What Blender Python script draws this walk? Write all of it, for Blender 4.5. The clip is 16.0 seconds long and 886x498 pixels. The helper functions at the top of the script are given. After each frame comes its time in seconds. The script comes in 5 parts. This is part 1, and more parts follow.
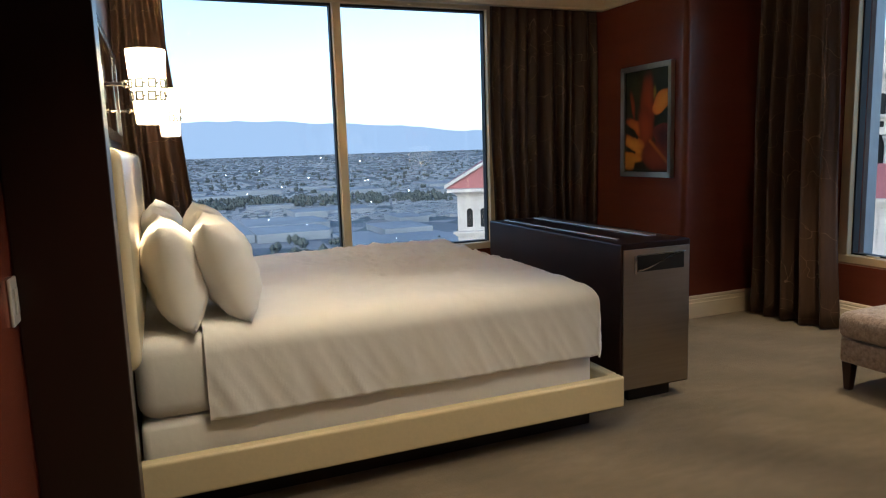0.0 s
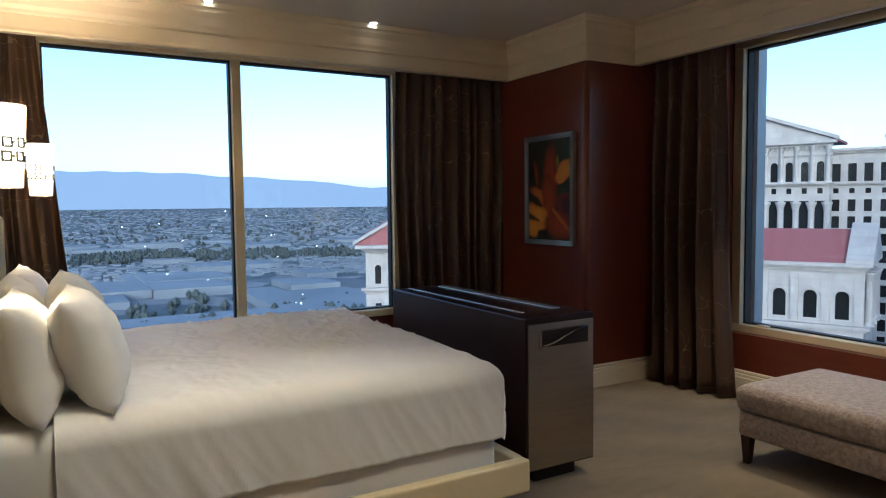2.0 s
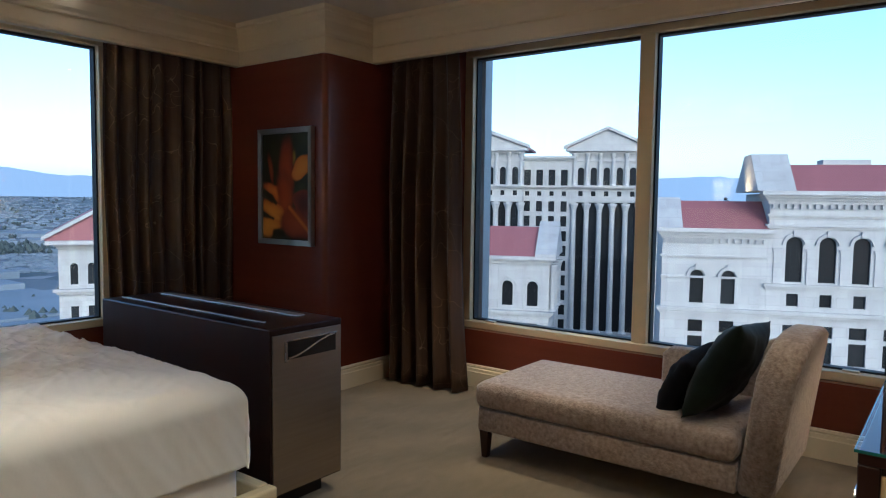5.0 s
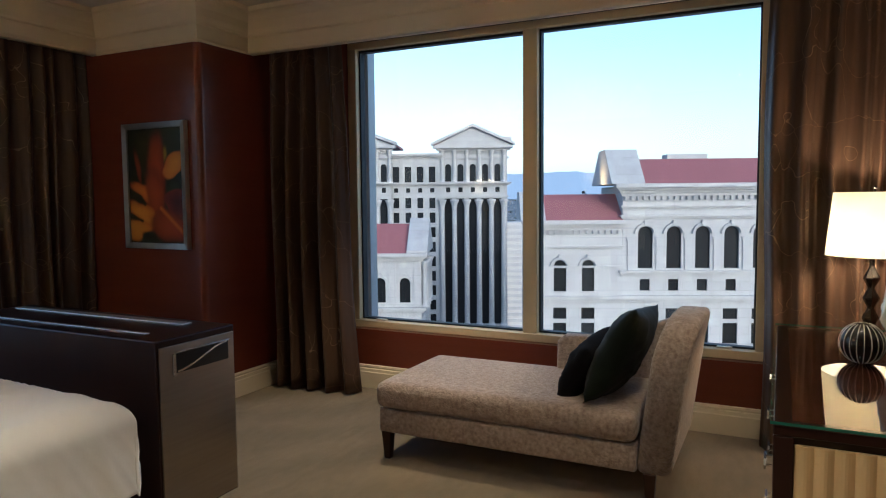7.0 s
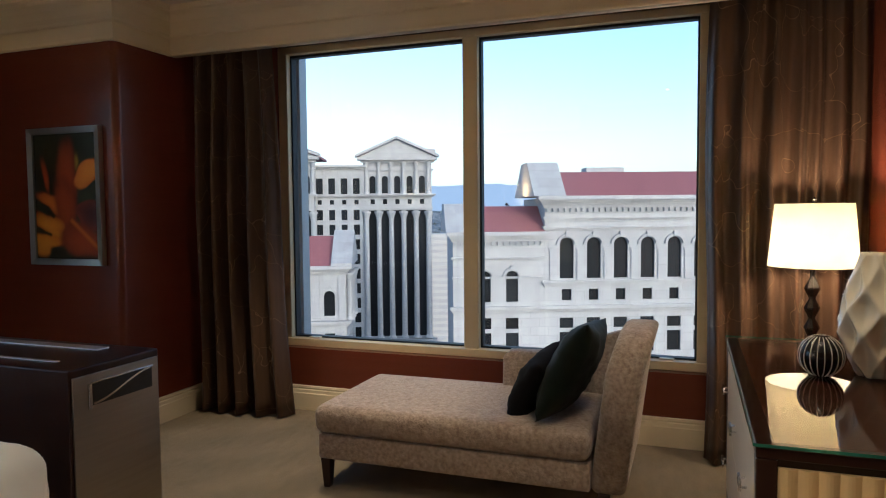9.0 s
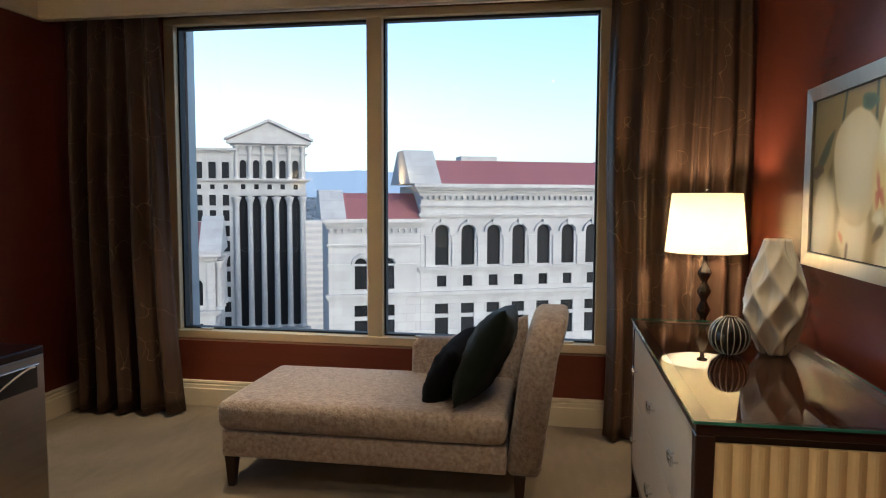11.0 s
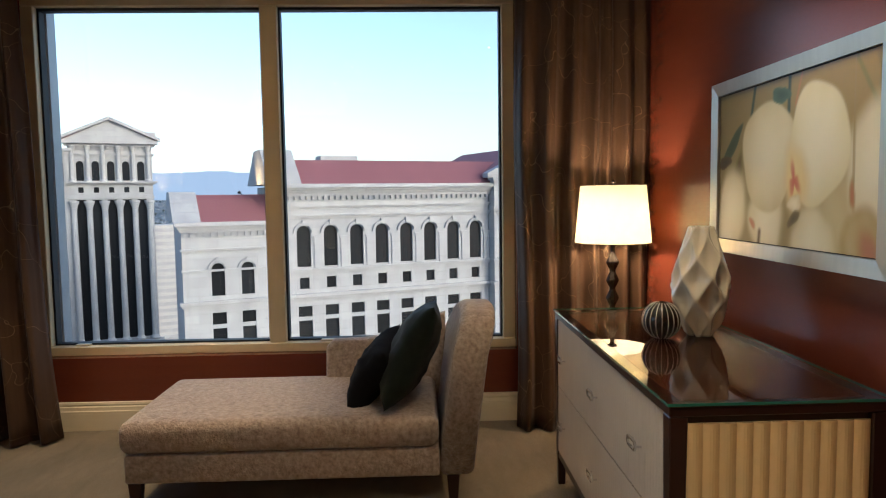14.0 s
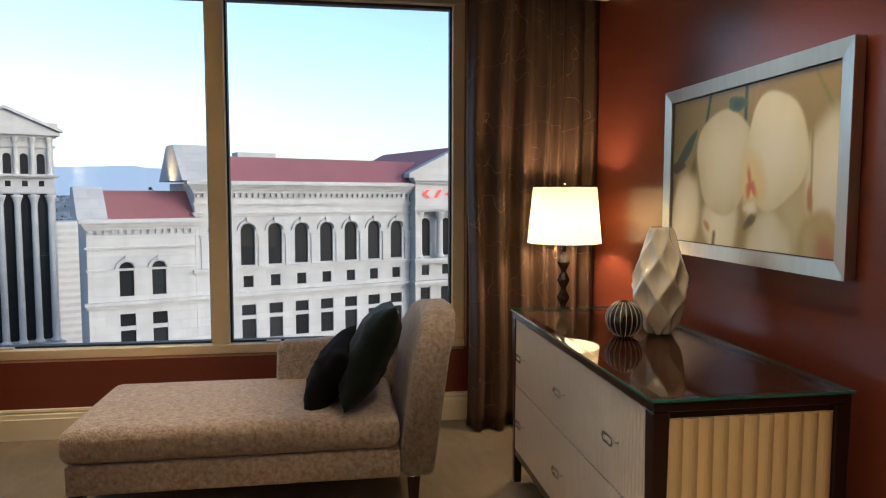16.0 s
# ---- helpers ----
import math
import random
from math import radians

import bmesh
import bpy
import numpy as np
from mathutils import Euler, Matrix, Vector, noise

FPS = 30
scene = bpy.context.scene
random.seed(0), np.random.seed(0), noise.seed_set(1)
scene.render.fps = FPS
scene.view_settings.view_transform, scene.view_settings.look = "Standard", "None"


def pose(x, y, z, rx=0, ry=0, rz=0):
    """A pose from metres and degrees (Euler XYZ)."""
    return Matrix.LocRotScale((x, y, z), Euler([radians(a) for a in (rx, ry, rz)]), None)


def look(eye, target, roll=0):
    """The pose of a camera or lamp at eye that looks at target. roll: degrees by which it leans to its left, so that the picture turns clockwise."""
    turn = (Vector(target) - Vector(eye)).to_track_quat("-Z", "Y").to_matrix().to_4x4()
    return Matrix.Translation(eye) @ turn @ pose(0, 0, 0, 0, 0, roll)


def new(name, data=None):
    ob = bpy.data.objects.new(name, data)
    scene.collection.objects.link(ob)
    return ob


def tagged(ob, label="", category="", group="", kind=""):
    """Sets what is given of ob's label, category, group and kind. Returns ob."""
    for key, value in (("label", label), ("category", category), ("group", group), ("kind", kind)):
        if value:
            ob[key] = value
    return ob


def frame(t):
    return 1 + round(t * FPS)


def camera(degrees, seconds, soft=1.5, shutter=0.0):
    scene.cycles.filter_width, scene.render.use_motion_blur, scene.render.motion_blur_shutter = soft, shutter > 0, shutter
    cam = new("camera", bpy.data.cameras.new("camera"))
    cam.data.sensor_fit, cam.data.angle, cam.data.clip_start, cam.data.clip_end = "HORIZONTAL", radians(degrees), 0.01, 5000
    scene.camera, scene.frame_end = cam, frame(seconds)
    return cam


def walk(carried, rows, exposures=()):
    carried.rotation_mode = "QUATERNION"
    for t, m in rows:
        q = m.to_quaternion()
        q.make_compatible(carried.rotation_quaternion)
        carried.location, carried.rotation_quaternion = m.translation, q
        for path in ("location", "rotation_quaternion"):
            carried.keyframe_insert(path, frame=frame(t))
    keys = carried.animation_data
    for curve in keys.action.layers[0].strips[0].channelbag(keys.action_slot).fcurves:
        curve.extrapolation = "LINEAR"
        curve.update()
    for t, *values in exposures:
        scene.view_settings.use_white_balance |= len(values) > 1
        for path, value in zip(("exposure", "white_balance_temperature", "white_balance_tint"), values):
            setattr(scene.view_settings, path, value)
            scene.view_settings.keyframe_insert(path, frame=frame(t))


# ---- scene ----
cam = camera(65.7, 16.0, 1.15)
PATH = [
    (0, (0.508, 1.272, 1.375), (1.256, 3.105, 1.091), -1.9),
    (0.5, (0.536, 1.31, 1.394), (1.356, 3.118, 1.151), -1.4),
    (1, (0.562, 1.348, 1.411), (1.44, 3.134, 1.209), -1.2),
    (1.5, (0.592, 1.385, 1.43), (1.523, 3.148, 1.274), -0.9),
    (2, (0.62, 1.414, 1.437), (1.617, 3.143, 1.311), -0.6),
    (2.5, (0.639, 1.434, 1.442), (1.727, 3.109, 1.336), -0.1),
    (3, (0.659, 1.451, 1.445), (1.84, 3.061, 1.342), 0.1),
    (3.5, (0.677, 1.492, 1.445), (1.971, 3.013, 1.335), 0.6),
    (4, (0.686, 1.539, 1.45), (2.083, 2.966, 1.331), 0.8),
    (4.5, (0.692, 1.613, 1.46), (2.195, 2.926, 1.33), 0.9),
    (7, (0.693, 1.848, 1.442), (2.482, 2.732, 1.298), -0.5),
    (7.5, (0.739, 1.898, 1.449), (2.556, 2.723, 1.313), -0.4),
    (8, (0.772, 1.942, 1.45), (2.611, 2.719, 1.331), -0.6),
    (10.5, (0.83, 2.142, 1.425), (2.773, 2.591, 1.283), 0.2),
    (11, (0.817, 2.215, 1.434), (2.784, 2.545, 1.284), 0.2),
    (11.5, (0.803, 2.287, 1.425), (2.785, 2.509, 1.272), -0.0),
    (12, (0.796, 2.338, 1.418), (2.784, 2.482, 1.255), -0.3),
    (12.5, (0.816, 2.389, 1.416), (2.808, 2.464, 1.254), -0.5),
    (13, (0.841, 2.429, 1.412), (2.834, 2.457, 1.251), -0.5),
    (13.5, (0.871, 2.478, 1.411), (2.865, 2.451, 1.253), -0.5),
    (14, (0.885, 2.512, 1.416), (2.878, 2.441, 1.262), -0.8),
    (14.5, (0.894, 2.539, 1.416), (2.886, 2.428, 1.267), -0.9),
    (15, (0.905, 2.575, 1.412), (2.894, 2.428, 1.268), -0.7),
    (15.5, (0.912, 2.625, 1.408), (2.897, 2.424, 1.269), -0.4),
    (16, (0.919, 2.701, 1.413), (2.89, 2.397, 1.258), 0.1),
]
walk(cam, [(t, look(eye, target, roll)) for t, eye, target, roll in PATH], [(0, 1.42, 5250, 6), (1.5, 1.33, 4950, 5), (3.0, 1.19, 4680, 4), (4.5, 1.31, 4700, 4), (7.0, 1.37, 5080, 6), (11.0, 1.40, 5400, 7), (16, 1.42, 5650, 8)])

# ---- world, sun ----
world = bpy.data.worlds.new("dusk")
scene.world = world
world.use_nodes = True
wn = world.node_tree
sky = wn.nodes.new("ShaderNodeTexSky")
sky.sky_type = "NISHITA"
sky.sun_disc = False
sky.sun_elevation = radians(20)
sky.sun_rotation = radians(215)
sky.altitude = 700
sky.air_density = 1.0
sky.dust_density = 3.6
sky.ozone_density = 0.25
wn.links.new(sky.outputs[0], wn.nodes["Background"].inputs[0])
wn.nodes["Background"].inputs[1].default_value = 0.130
sun = new("sun", bpy.data.lights.new("sun", "SUN"))
sun.data.energy, sun.data.angle, sun.data.color = 0.5, radians(20), (1.0, 0.9, 0.82)
sun.matrix_world = look((0, 0, 50), (math.sin(radians(35)) * 10, math.cos(radians(35)) * 10, 48))


def lamp(name, where, watts, kelvin_rgb, radius, kind="POINT", aim=None, spread=120):
    data = bpy.data.lights.new(name, kind)
    data.energy, data.color = watts, kelvin_rgb
    data.shadow_soft_size = radius
    ob = new(name, data)
    if kind == "SPOT":
        data.spot_size, data.spot_blend = radians(spread), 0.6
        ob.matrix_world = look(where, aim)
    else:
        ob.matrix_world = Matrix.Translation(where)
    return ob


WARM = (1.0, 0.68, 0.36)
LAMP_AT = (4.60, 1.448)
lamp("table_lamp_bulb", (*LAMP_AT, 1.30), 11, WARM, 0.05)
lamp("sconce_bulb", (0.50, 4.256, 1.71), 46, WARM, 0.03)
lamp("sconce_bulb", (0.60, 5.85, 1.71), 46, WARM, 0.03)
# recessed downlights of the ceiling
DOWNLIGHTS = [(2.85, 6.31), (1.63, 6.31), (1.25, 2.3), (3.75, 2.72), (1.0, 0.3), (4.26, 4.12), (0.98, 3.52), (3.0, 1.8)]
for (dx, dy), watts in zip(DOWNLIGHTS, (6, 6, 40, 13, 30, 72, 30, 24)):
    lamp("downlight_bulb", (dx, dy, 2.81), watts, (1.0, 0.74, 0.44), 0.04, "SPOT", (dx, dy, 0), (40 if dy > 6 else 60 if dx > 4 else 75 if dy > 3.5 else 100))


# ---- materials ----
def material(name, color, rough=0.5, metal=0.0, color2=None, scale=20.0, stretch=(1, 1, 1), bump=0.0, bump_scale=None,
             coarse=0.15, spec=0.5, sheen=0.0, coat=0.0, rand=0.0, rough_var=0.0, detail=4.0):
    m = bpy.data.materials.new(name)
    m.use_nodes = True
    nt = m.node_tree
    b = nt.nodes["Principled BSDF"]
    tc = nt.nodes.new("ShaderNodeTexCoord")
    mp = nt.nodes.new("ShaderNodeMapping")
    mp.inputs["Scale"].default_value = stretch
    nt.links.new(tc.outputs["Object"], mp.inputs[0])
    n1 = nt.nodes.new("ShaderNodeTexNoise")
    n1.inputs["Scale"].default_value, n1.inputs["Detail"].default_value = scale, detail
    nt.links.new(mp.outputs[0], n1.inputs["Vector"])
    n2 = nt.nodes.new("ShaderNodeTexNoise")
    n2.inputs["Scale"].default_value, n2.inputs["Detail"].default_value = scale * coarse, 3
    nt.links.new(mp.outputs[0], n2.inputs["Vector"])
    avg = nt.nodes.new("ShaderNodeMath")
    avg.operation = "MULTIPLY_ADD"
    avg.inputs[1].default_value = 0.5
    half = nt.nodes.new("ShaderNodeMath")
    half.operation = "MULTIPLY"
    half.inputs[1].default_value = 0.5
    nt.links.new(n2.outputs["Fac"], half.inputs[0])
    nt.links.new(n1.outputs["Fac"], avg.inputs[0])
    nt.links.new(half.outputs[0], avg.inputs[2])
    ramp = nt.nodes.new("ShaderNodeValToRGB")
    ramp.color_ramp.elements[0].position, ramp.color_ramp.elements[1].position = 0.3, 0.7
    c2 = color2 or tuple(c * 0.82 for c in color)
    ramp.color_ramp.elements[0].color, ramp.color_ramp.elements[1].color = (*c2, 1), (*color, 1)
    nt.links.new(avg.outputs[0], ramp.inputs[0])
    out = ramp.outputs[0]
    if rand:
        oi = nt.nodes.new("ShaderNodeObjectInfo")
        hs = nt.nodes.new("ShaderNodeHueSaturation")
        mr = nt.nodes.new("ShaderNodeMapRange")
        mr.inputs[3].default_value, mr.inputs[4].default_value = 1 - rand, 1 + rand
        nt.links.new(oi.outputs["Random"], mr.inputs[0])
        nt.links.new(mr.outputs[0], hs.inputs["Value"])
        nt.links.new(out, hs.inputs["Color"])
        out = hs.outputs[0]
    nt.links.new(out, b.inputs["Base Color"])
    b.inputs["Roughness"].default_value, b.inputs["Metallic"].default_value = rough, metal
    if rough_var:
        rr = nt.nodes.new("ShaderNodeMapRange")
        rr.inputs[1].default_value, rr.inputs[2].default_value = 0.3, 0.7
        rr.inputs[3].default_value, rr.inputs[4].default_value = max(rough - rough_var, 0.02), rough + rough_var
        nt.links.new(n2.outputs["Fac"], rr.inputs[0])
        nt.links.new(rr.outputs[0], b.inputs["Roughness"])
    b.inputs["Specular IOR Level"].default_value = spec
    b.inputs["Sheen Weight"].default_value = sheen
    b.inputs["Coat Weight"].default_value = coat
    if bump:
        bp = nt.nodes.new("ShaderNodeBump")
        bp.inputs["Strength"].default_value, bp.inputs["Distance"].default_value = bump, 0.01
        src = n1
        if bump_scale:
            src = nt.nodes.new("ShaderNodeTexNoise")
            src.inputs["Scale"].default_value, src.inputs["Detail"].default_value = bump_scale, 4
            nt.links.new(mp.outputs[0], src.inputs["Vector"])
        nt.links.new(src.outputs["Fac"], bp.inputs["Height"])
        nt.links.new(bp.outputs[0], b.inputs["Normal"])
    return m


def glowing(name, color, strength, base=(0.8, 0.8, 0.8)):
    m = material(name, base, 0.6)
    b = m.node_tree.nodes["Principled BSDF"]
    b.inputs["Emission Color"].default_value = (*color, 1)
    b.inputs["Emission Strength"].default_value = strength
    return m


def glass_material(name, tint=(1, 1, 1), rough=0.0):
    m = bpy.data.materials.new(name)
    m.use_nodes = True
    nt = m.node_tree
    nt.nodes.remove(nt.nodes["Principled BSDF"])
    tr, gl, mx, fr = (nt.nodes.new("ShaderNode" + k) for k in ("BsdfTransparent", "BsdfGlossy", "MixShader", "Fresnel"))
    tr.inputs[0].default_value = (*tint, 1)
    gl.inputs["Roughness"].default_value = rough
    fr.inputs[0].default_value = 1.5
    nt.links.new(fr.outputs[0], mx.inputs[0])
    nt.links.new(tr.outputs[0], mx.inputs[1])
    nt.links.new(gl.outputs[0], mx.inputs[2])
    nt.links.new(mx.outputs[0], nt.nodes["Material Output"].inputs[0])
    return m


RED = material("russet_wallcovering", (0.155, 0.037, 0.019), 0.25, color2=(0.135, 0.032, 0.0168), scale=170, stretch=(0.2, 0.2, 3), spec=0.45, coarse=0.03, bump=0.02, detail=2)
CREAM = material("cream_paint", (0.70, 0.60, 0.42), 0.5, color2=(0.66, 0.56, 0.39), scale=6, bump=0.03)
CEIL = material("ceiling_paint", (0.62, 0.55, 0.45), 0.7, color2=(0.58, 0.51, 0.42), scale=4, bump=0.03)
CARPET = material("beige_carpet", (0.25, 0.196, 0.125), 0.95, color2=(0.17, 0.133, 0.085), scale=9, stretch=(1, 2.5, 1), bump=0.5, bump_scale=260, spec=0.1, sheen=0.15)
WENGE = material("dark_wood", (0.034, 0.012, 0.008), 0.3, color2=(0.018, 0.007, 0.005), scale=14, stretch=(1, 1, 0.12), bump=0.02, spec=0.35)
# red of the south wall's reflection put into the top's base colour
REFLECTED_RED = material("wall_reflection_red", (0.085, 0.027, 0.015), 0.2, color2=(0.055, 0.018, 0.01), scale=10, stretch=(0.12, 1, 1), coat=0.4)
WENGE_DULL = material("dark_wood_dull", (0.022, 0.009, 0.006), 0.36, color2=(0.014, 0.006, 0.004), scale=14, stretch=(1, 1, 0.12), bump=0.04)
BLACK = material("black_plinth", (0.01, 0.009, 0.008), 0.6)
STEEL = material("brushed_steel", (0.42, 0.365, 0.31), 0.36, 1.0, color2=(0.34, 0.295, 0.25), scale=60, stretch=(0.05, 1, 1), bump=0.03, rough_var=0.06)
SATIN = material("satin_steel", (0.82, 0.81, 0.79), 0.42, 1.0, scale=40, stretch=(1, 0.05, 1))
CHROME = material("chrome", (0.75, 0.74, 0.72), 0.12, 1.0, scale=5)
ALU = material("silver_frame", (0.56, 0.54, 0.49), 0.32, 0.9, scale=40, stretch=(1, 1, 0.1))
SHEET = material("white_cotton", (0.86, 0.84, 0.80), 0.85, color2=(0.82, 0.80, 0.76), scale=8, bump=0.15, bump_scale=24, sheen=0.2, spec=0.2)
LEATHER = material("cream_leather", (0.72, 0.60, 0.36), 0.22, color2=(0.66, 0.56, 0.35), scale=50, bump=0.08, coat=0.2)
CHENILLE = material("taupe_chenille", (0.47, 0.375, 0.30), 0.9, color2=(0.24, 0.175, 0.135), coarse=0.5, scale=58, bump=0.7, bump_scale=90, sheen=0.35, spec=0.15, detail=3)
VELVET = material("black_velvet", (0.012, 0.012, 0.013), 0.9, color2=(0.006, 0.006, 0.007), scale=12, sheen=0.02, spec=0.05, bump=0.2)
VELVET_G = material("bottle_green_velvet", (0.009, 0.015, 0.009), 0.7, color2=(0.003, 0.005, 0.003), scale=16, sheen=0.06, spec=0.12, bump=0.2)
WINDOWFRAME = material("champagne_aluminium", (0.74, 0.60, 0.36), 0.38, 0.1, color2=(0.69, 0.56, 0.34), scale=9)
GASKET = material("black_gasket", (0.015, 0.015, 0.016), 0.6)
EXTALU = material("outer_mullion", (0.45, 0.47, 0.48), 0.4, 0.3)
DRAWER = material("ivory_lacquer", (0.62, 0.55, 0.45), 0.42, color2=(0.58, 0.51, 0.41), scale=12)
GOLDWOOD = material("maple_veneer", (0.74, 0.56, 0.29), 0.4, color2=(0.64, 0.46, 0.22), scale=12, stretch=(1, 1, 0.15), bump=0.03)
VASE = material("cream_glaze", (0.70, 0.63, 0.49), 0.09, color2=(0.66, 0.59, 0.45), scale=9, coat=1.0)
BALLBLACK = material("black_glaze", (0.012, 0.011, 0.010), 0.22)
BALLWHITE = material("white_line", (0.62, 0.58, 0.5), 0.5)
BRONZE = material("dark_bronze", (0.030, 0.022, 0.017), 0.22, 0.6)


def lit_shade(name, color, glow, clear=0.0):
    """Translucent shade, lit from inside."""
    m = glowing(name, color, glow)
    nt = m.node_tree
    tr, mx = nt.nodes.new("ShaderNodeBsdfTranslucent"), nt.nodes.new("ShaderNodeMixShader")
    tr.inputs[0].default_value = (0.85, 0.75, 0.55, 1)
    mx.inputs[0].default_value = 0.45
    nt.links.new(nt.nodes["Principled BSDF"].outputs[0], mx.inputs[1])
    nt.links.new(tr.outputs[0], mx.inputs[2])
    out = mx.outputs[0]
    if clear:
        tp, m2 = nt.nodes.new("ShaderNodeBsdfTransparent"), nt.nodes.new("ShaderNodeMixShader")
        m2.inputs[0].default_value = clear
        nt.links.new(out, m2.inputs[1])
        nt.links.new(tp.outputs[0], m2.inputs[2])
        out = m2.outputs[0]
    nt.links.new(out, nt.nodes["Material Output"].inputs[0])
    return m


SHADE = lit_shade("lit_linen_shade", (1.0, 0.78, 0.44), 0.35)
OPAL = lit_shade("lit_opal_glass", (1.0, 0.80, 0.50), 0.3, 0.22)
BULB = glowing("downlight_glow", (1.0, 0.85, 0.65), 12)
PLASTIC = material("white_plastic", (0.62, 0.58, 0.52), 0.4)
PAD = material("black_recess", (0.008, 0.008, 0.009), 0.3)
MIRROR = material("mirror_silver", (0.86, 0.88, 0.9), 0.02, 1.0, color2=(0.86, 0.88, 0.9))
GLASS = glass_material("window_glass", (0.97, 0.99, 1.0))
CLEAR = bpy.data.materials.new("clear_glass_body")
CLEAR.use_nodes = True
CLEAR.node_tree.nodes.remove(CLEAR.node_tree.nodes["Principled BSDF"])
clear_body = CLEAR.node_tree.nodes.new("ShaderNodeBsdfTransparent")
CLEAR.node_tree.links.new(clear_body.outputs[0], CLEAR.node_tree.nodes["Material Output"].inputs[0])


def glaze(ob, facing):
    """Second slot on all faces but the polished one."""
    for f in ob.data.polygons:
        f.material_index = 0 if f.normal.dot(facing) > 0.9 else 1


TABLEGLASS = glass_material("table_glass", (0.9, 0.95, 0.92))
GLASSEDGE = material("green_glass_edge", (0.03, 0.17, 0.125), 0.1, coat=0.5)
# outdoors
STONE = material("pale_stone", (0.40, 0.405, 0.41), 0.85, color2=(0.29, 0.295, 0.30), scale=0.6, stretch=(1, 1, 0.4), bump=0.1)
STONE_D = material("grey_stone", (0.42, 0.41, 0.40), 0.85, color2=(0.36, 0.355, 0.35), scale=0.5)
ROOF = material("red_roof", (0.22, 0.085, 0.092), 0.7, color2=(0.185, 0.07, 0.078), scale=0.8, stretch=(6, 1, 1))
PANE = material("dark_pane", (0.012, 0.014, 0.017), 0.45, spec=0.08, rand=0.4)
LEAF = material("far_foliage", (0.05, 0.066, 0.066), 0.9, scale=0.2)
# blue-grey cast of the far haze mixed into the roof colour
HOUSES = material("haze_blue_roofs", (0.21, 0.25, 0.30), 0.85, color2=(0.10, 0.125, 0.155), scale=0.012)
SIGN = glowing("red_sign", (1.0, 0.05, 0.03), 0.45, (0.5, 0.02, 0.02))
SPARK = glowing("white_street_light", (1.0, 0.95, 0.85), 6)


def add_joints(m, width, height):
    """Recessed ashlar joints."""
    nt = m.node_tree
    b = nt.nodes["Principled BSDF"]
    tc, mp, br = (nt.nodes.new("ShaderNode" + k) for k in ("TexCoord", "Mapping", "TexBrick"))
    mp.inputs["Rotation"].default_value = (radians(90), 0, 0)
    nt.links.new(tc.outputs["Object"], mp.inputs[0])
    nt.links.new(mp.outputs[0], br.inputs["Vector"])
    br.inputs["Scale"].default_value = 1.0
    br.inputs["Brick Width"].default_value, br.inputs["Row Height"].default_value, br.inputs["Mortar Size"].default_value = width, height, 0.03
    br.inputs["Color1"].default_value, br.inputs["Color2"].default_value, br.inputs["Mortar"].default_value = (1, 1, 1, 1), (0.9, 0.9, 0.9, 1), (0.8, 0.79, 0.78, 1)
    mx = nt.nodes.new("ShaderNodeMix")
    mx.data_type, mx.blend_type = "RGBA", "MULTIPLY"
    mx.inputs[0].default_value = 1.0
    old = b.inputs["Base Color"].links[0].from_socket
    nt.links.new(old, mx.inputs[6])
    nt.links.new(br.outputs["Color"], mx.inputs[7])
    nt.links.new(mx.outputs[2], b.inputs["Base Color"])


add_joints(STONE, 2.4, 1.15)


def curtain_material():
    m = material("brown_curtain", (0.085, 0.046, 0.026), 0.42, color2=(0.045, 0.024, 0.014), scale=40, stretch=(1, 1, 0.05), bump=0.1, sheen=0.04, spec=0.35)
    nt = m.node_tree
    b = nt.nodes["Principled BSDF"]
    tc = nt.nodes.new("ShaderNodeTexCoord")
    nz = nt.nodes.new("ShaderNodeTexNoise")
    nz.inputs["Scale"].default_value = 3
    vo = nt.nodes.new("ShaderNodeTexVoronoi")
    vo.feature = "DISTANCE_TO_EDGE"
    vo.inputs["Scale"].default_value = 4.5
    mixv = nt.nodes.new("ShaderNodeMix")
    mixv.data_type = "VECTOR"
    mixv.inputs[0].default_value = 0.35
    nt.links.new(tc.outputs["Object"], mixv.inputs[4])
    nt.links.new(nz.outputs["Color"], mixv.inputs[5])
    nt.links.new(tc.outputs["Object"], nz.inputs["Vector"])
    nt.links.new(mixv.outputs[1], vo.inputs["Vector"])
    cut = nt.nodes.new("ShaderNodeMath")
    cut.operation = "LESS_THAN"
    cut.inputs[1].default_value = 0.004
    nt.links.new(vo.outputs["Distance"], cut.inputs[0])
    mx = nt.nodes.new("ShaderNodeMix")
    mx.data_type = "RGBA"
    old = b.inputs["Base Color"].links[0].from_socket
    nt.links.new(cut.outputs[0], mx.inputs[0])
    nt.links.new(old, mx.inputs[6])
    mx.inputs[7].default_value = (0.20, 0.135, 0.08, 1)
    nt.links.new(mx.outputs[2], b.inputs["Base Color"])
    return m


CURTAIN = curtain_material()


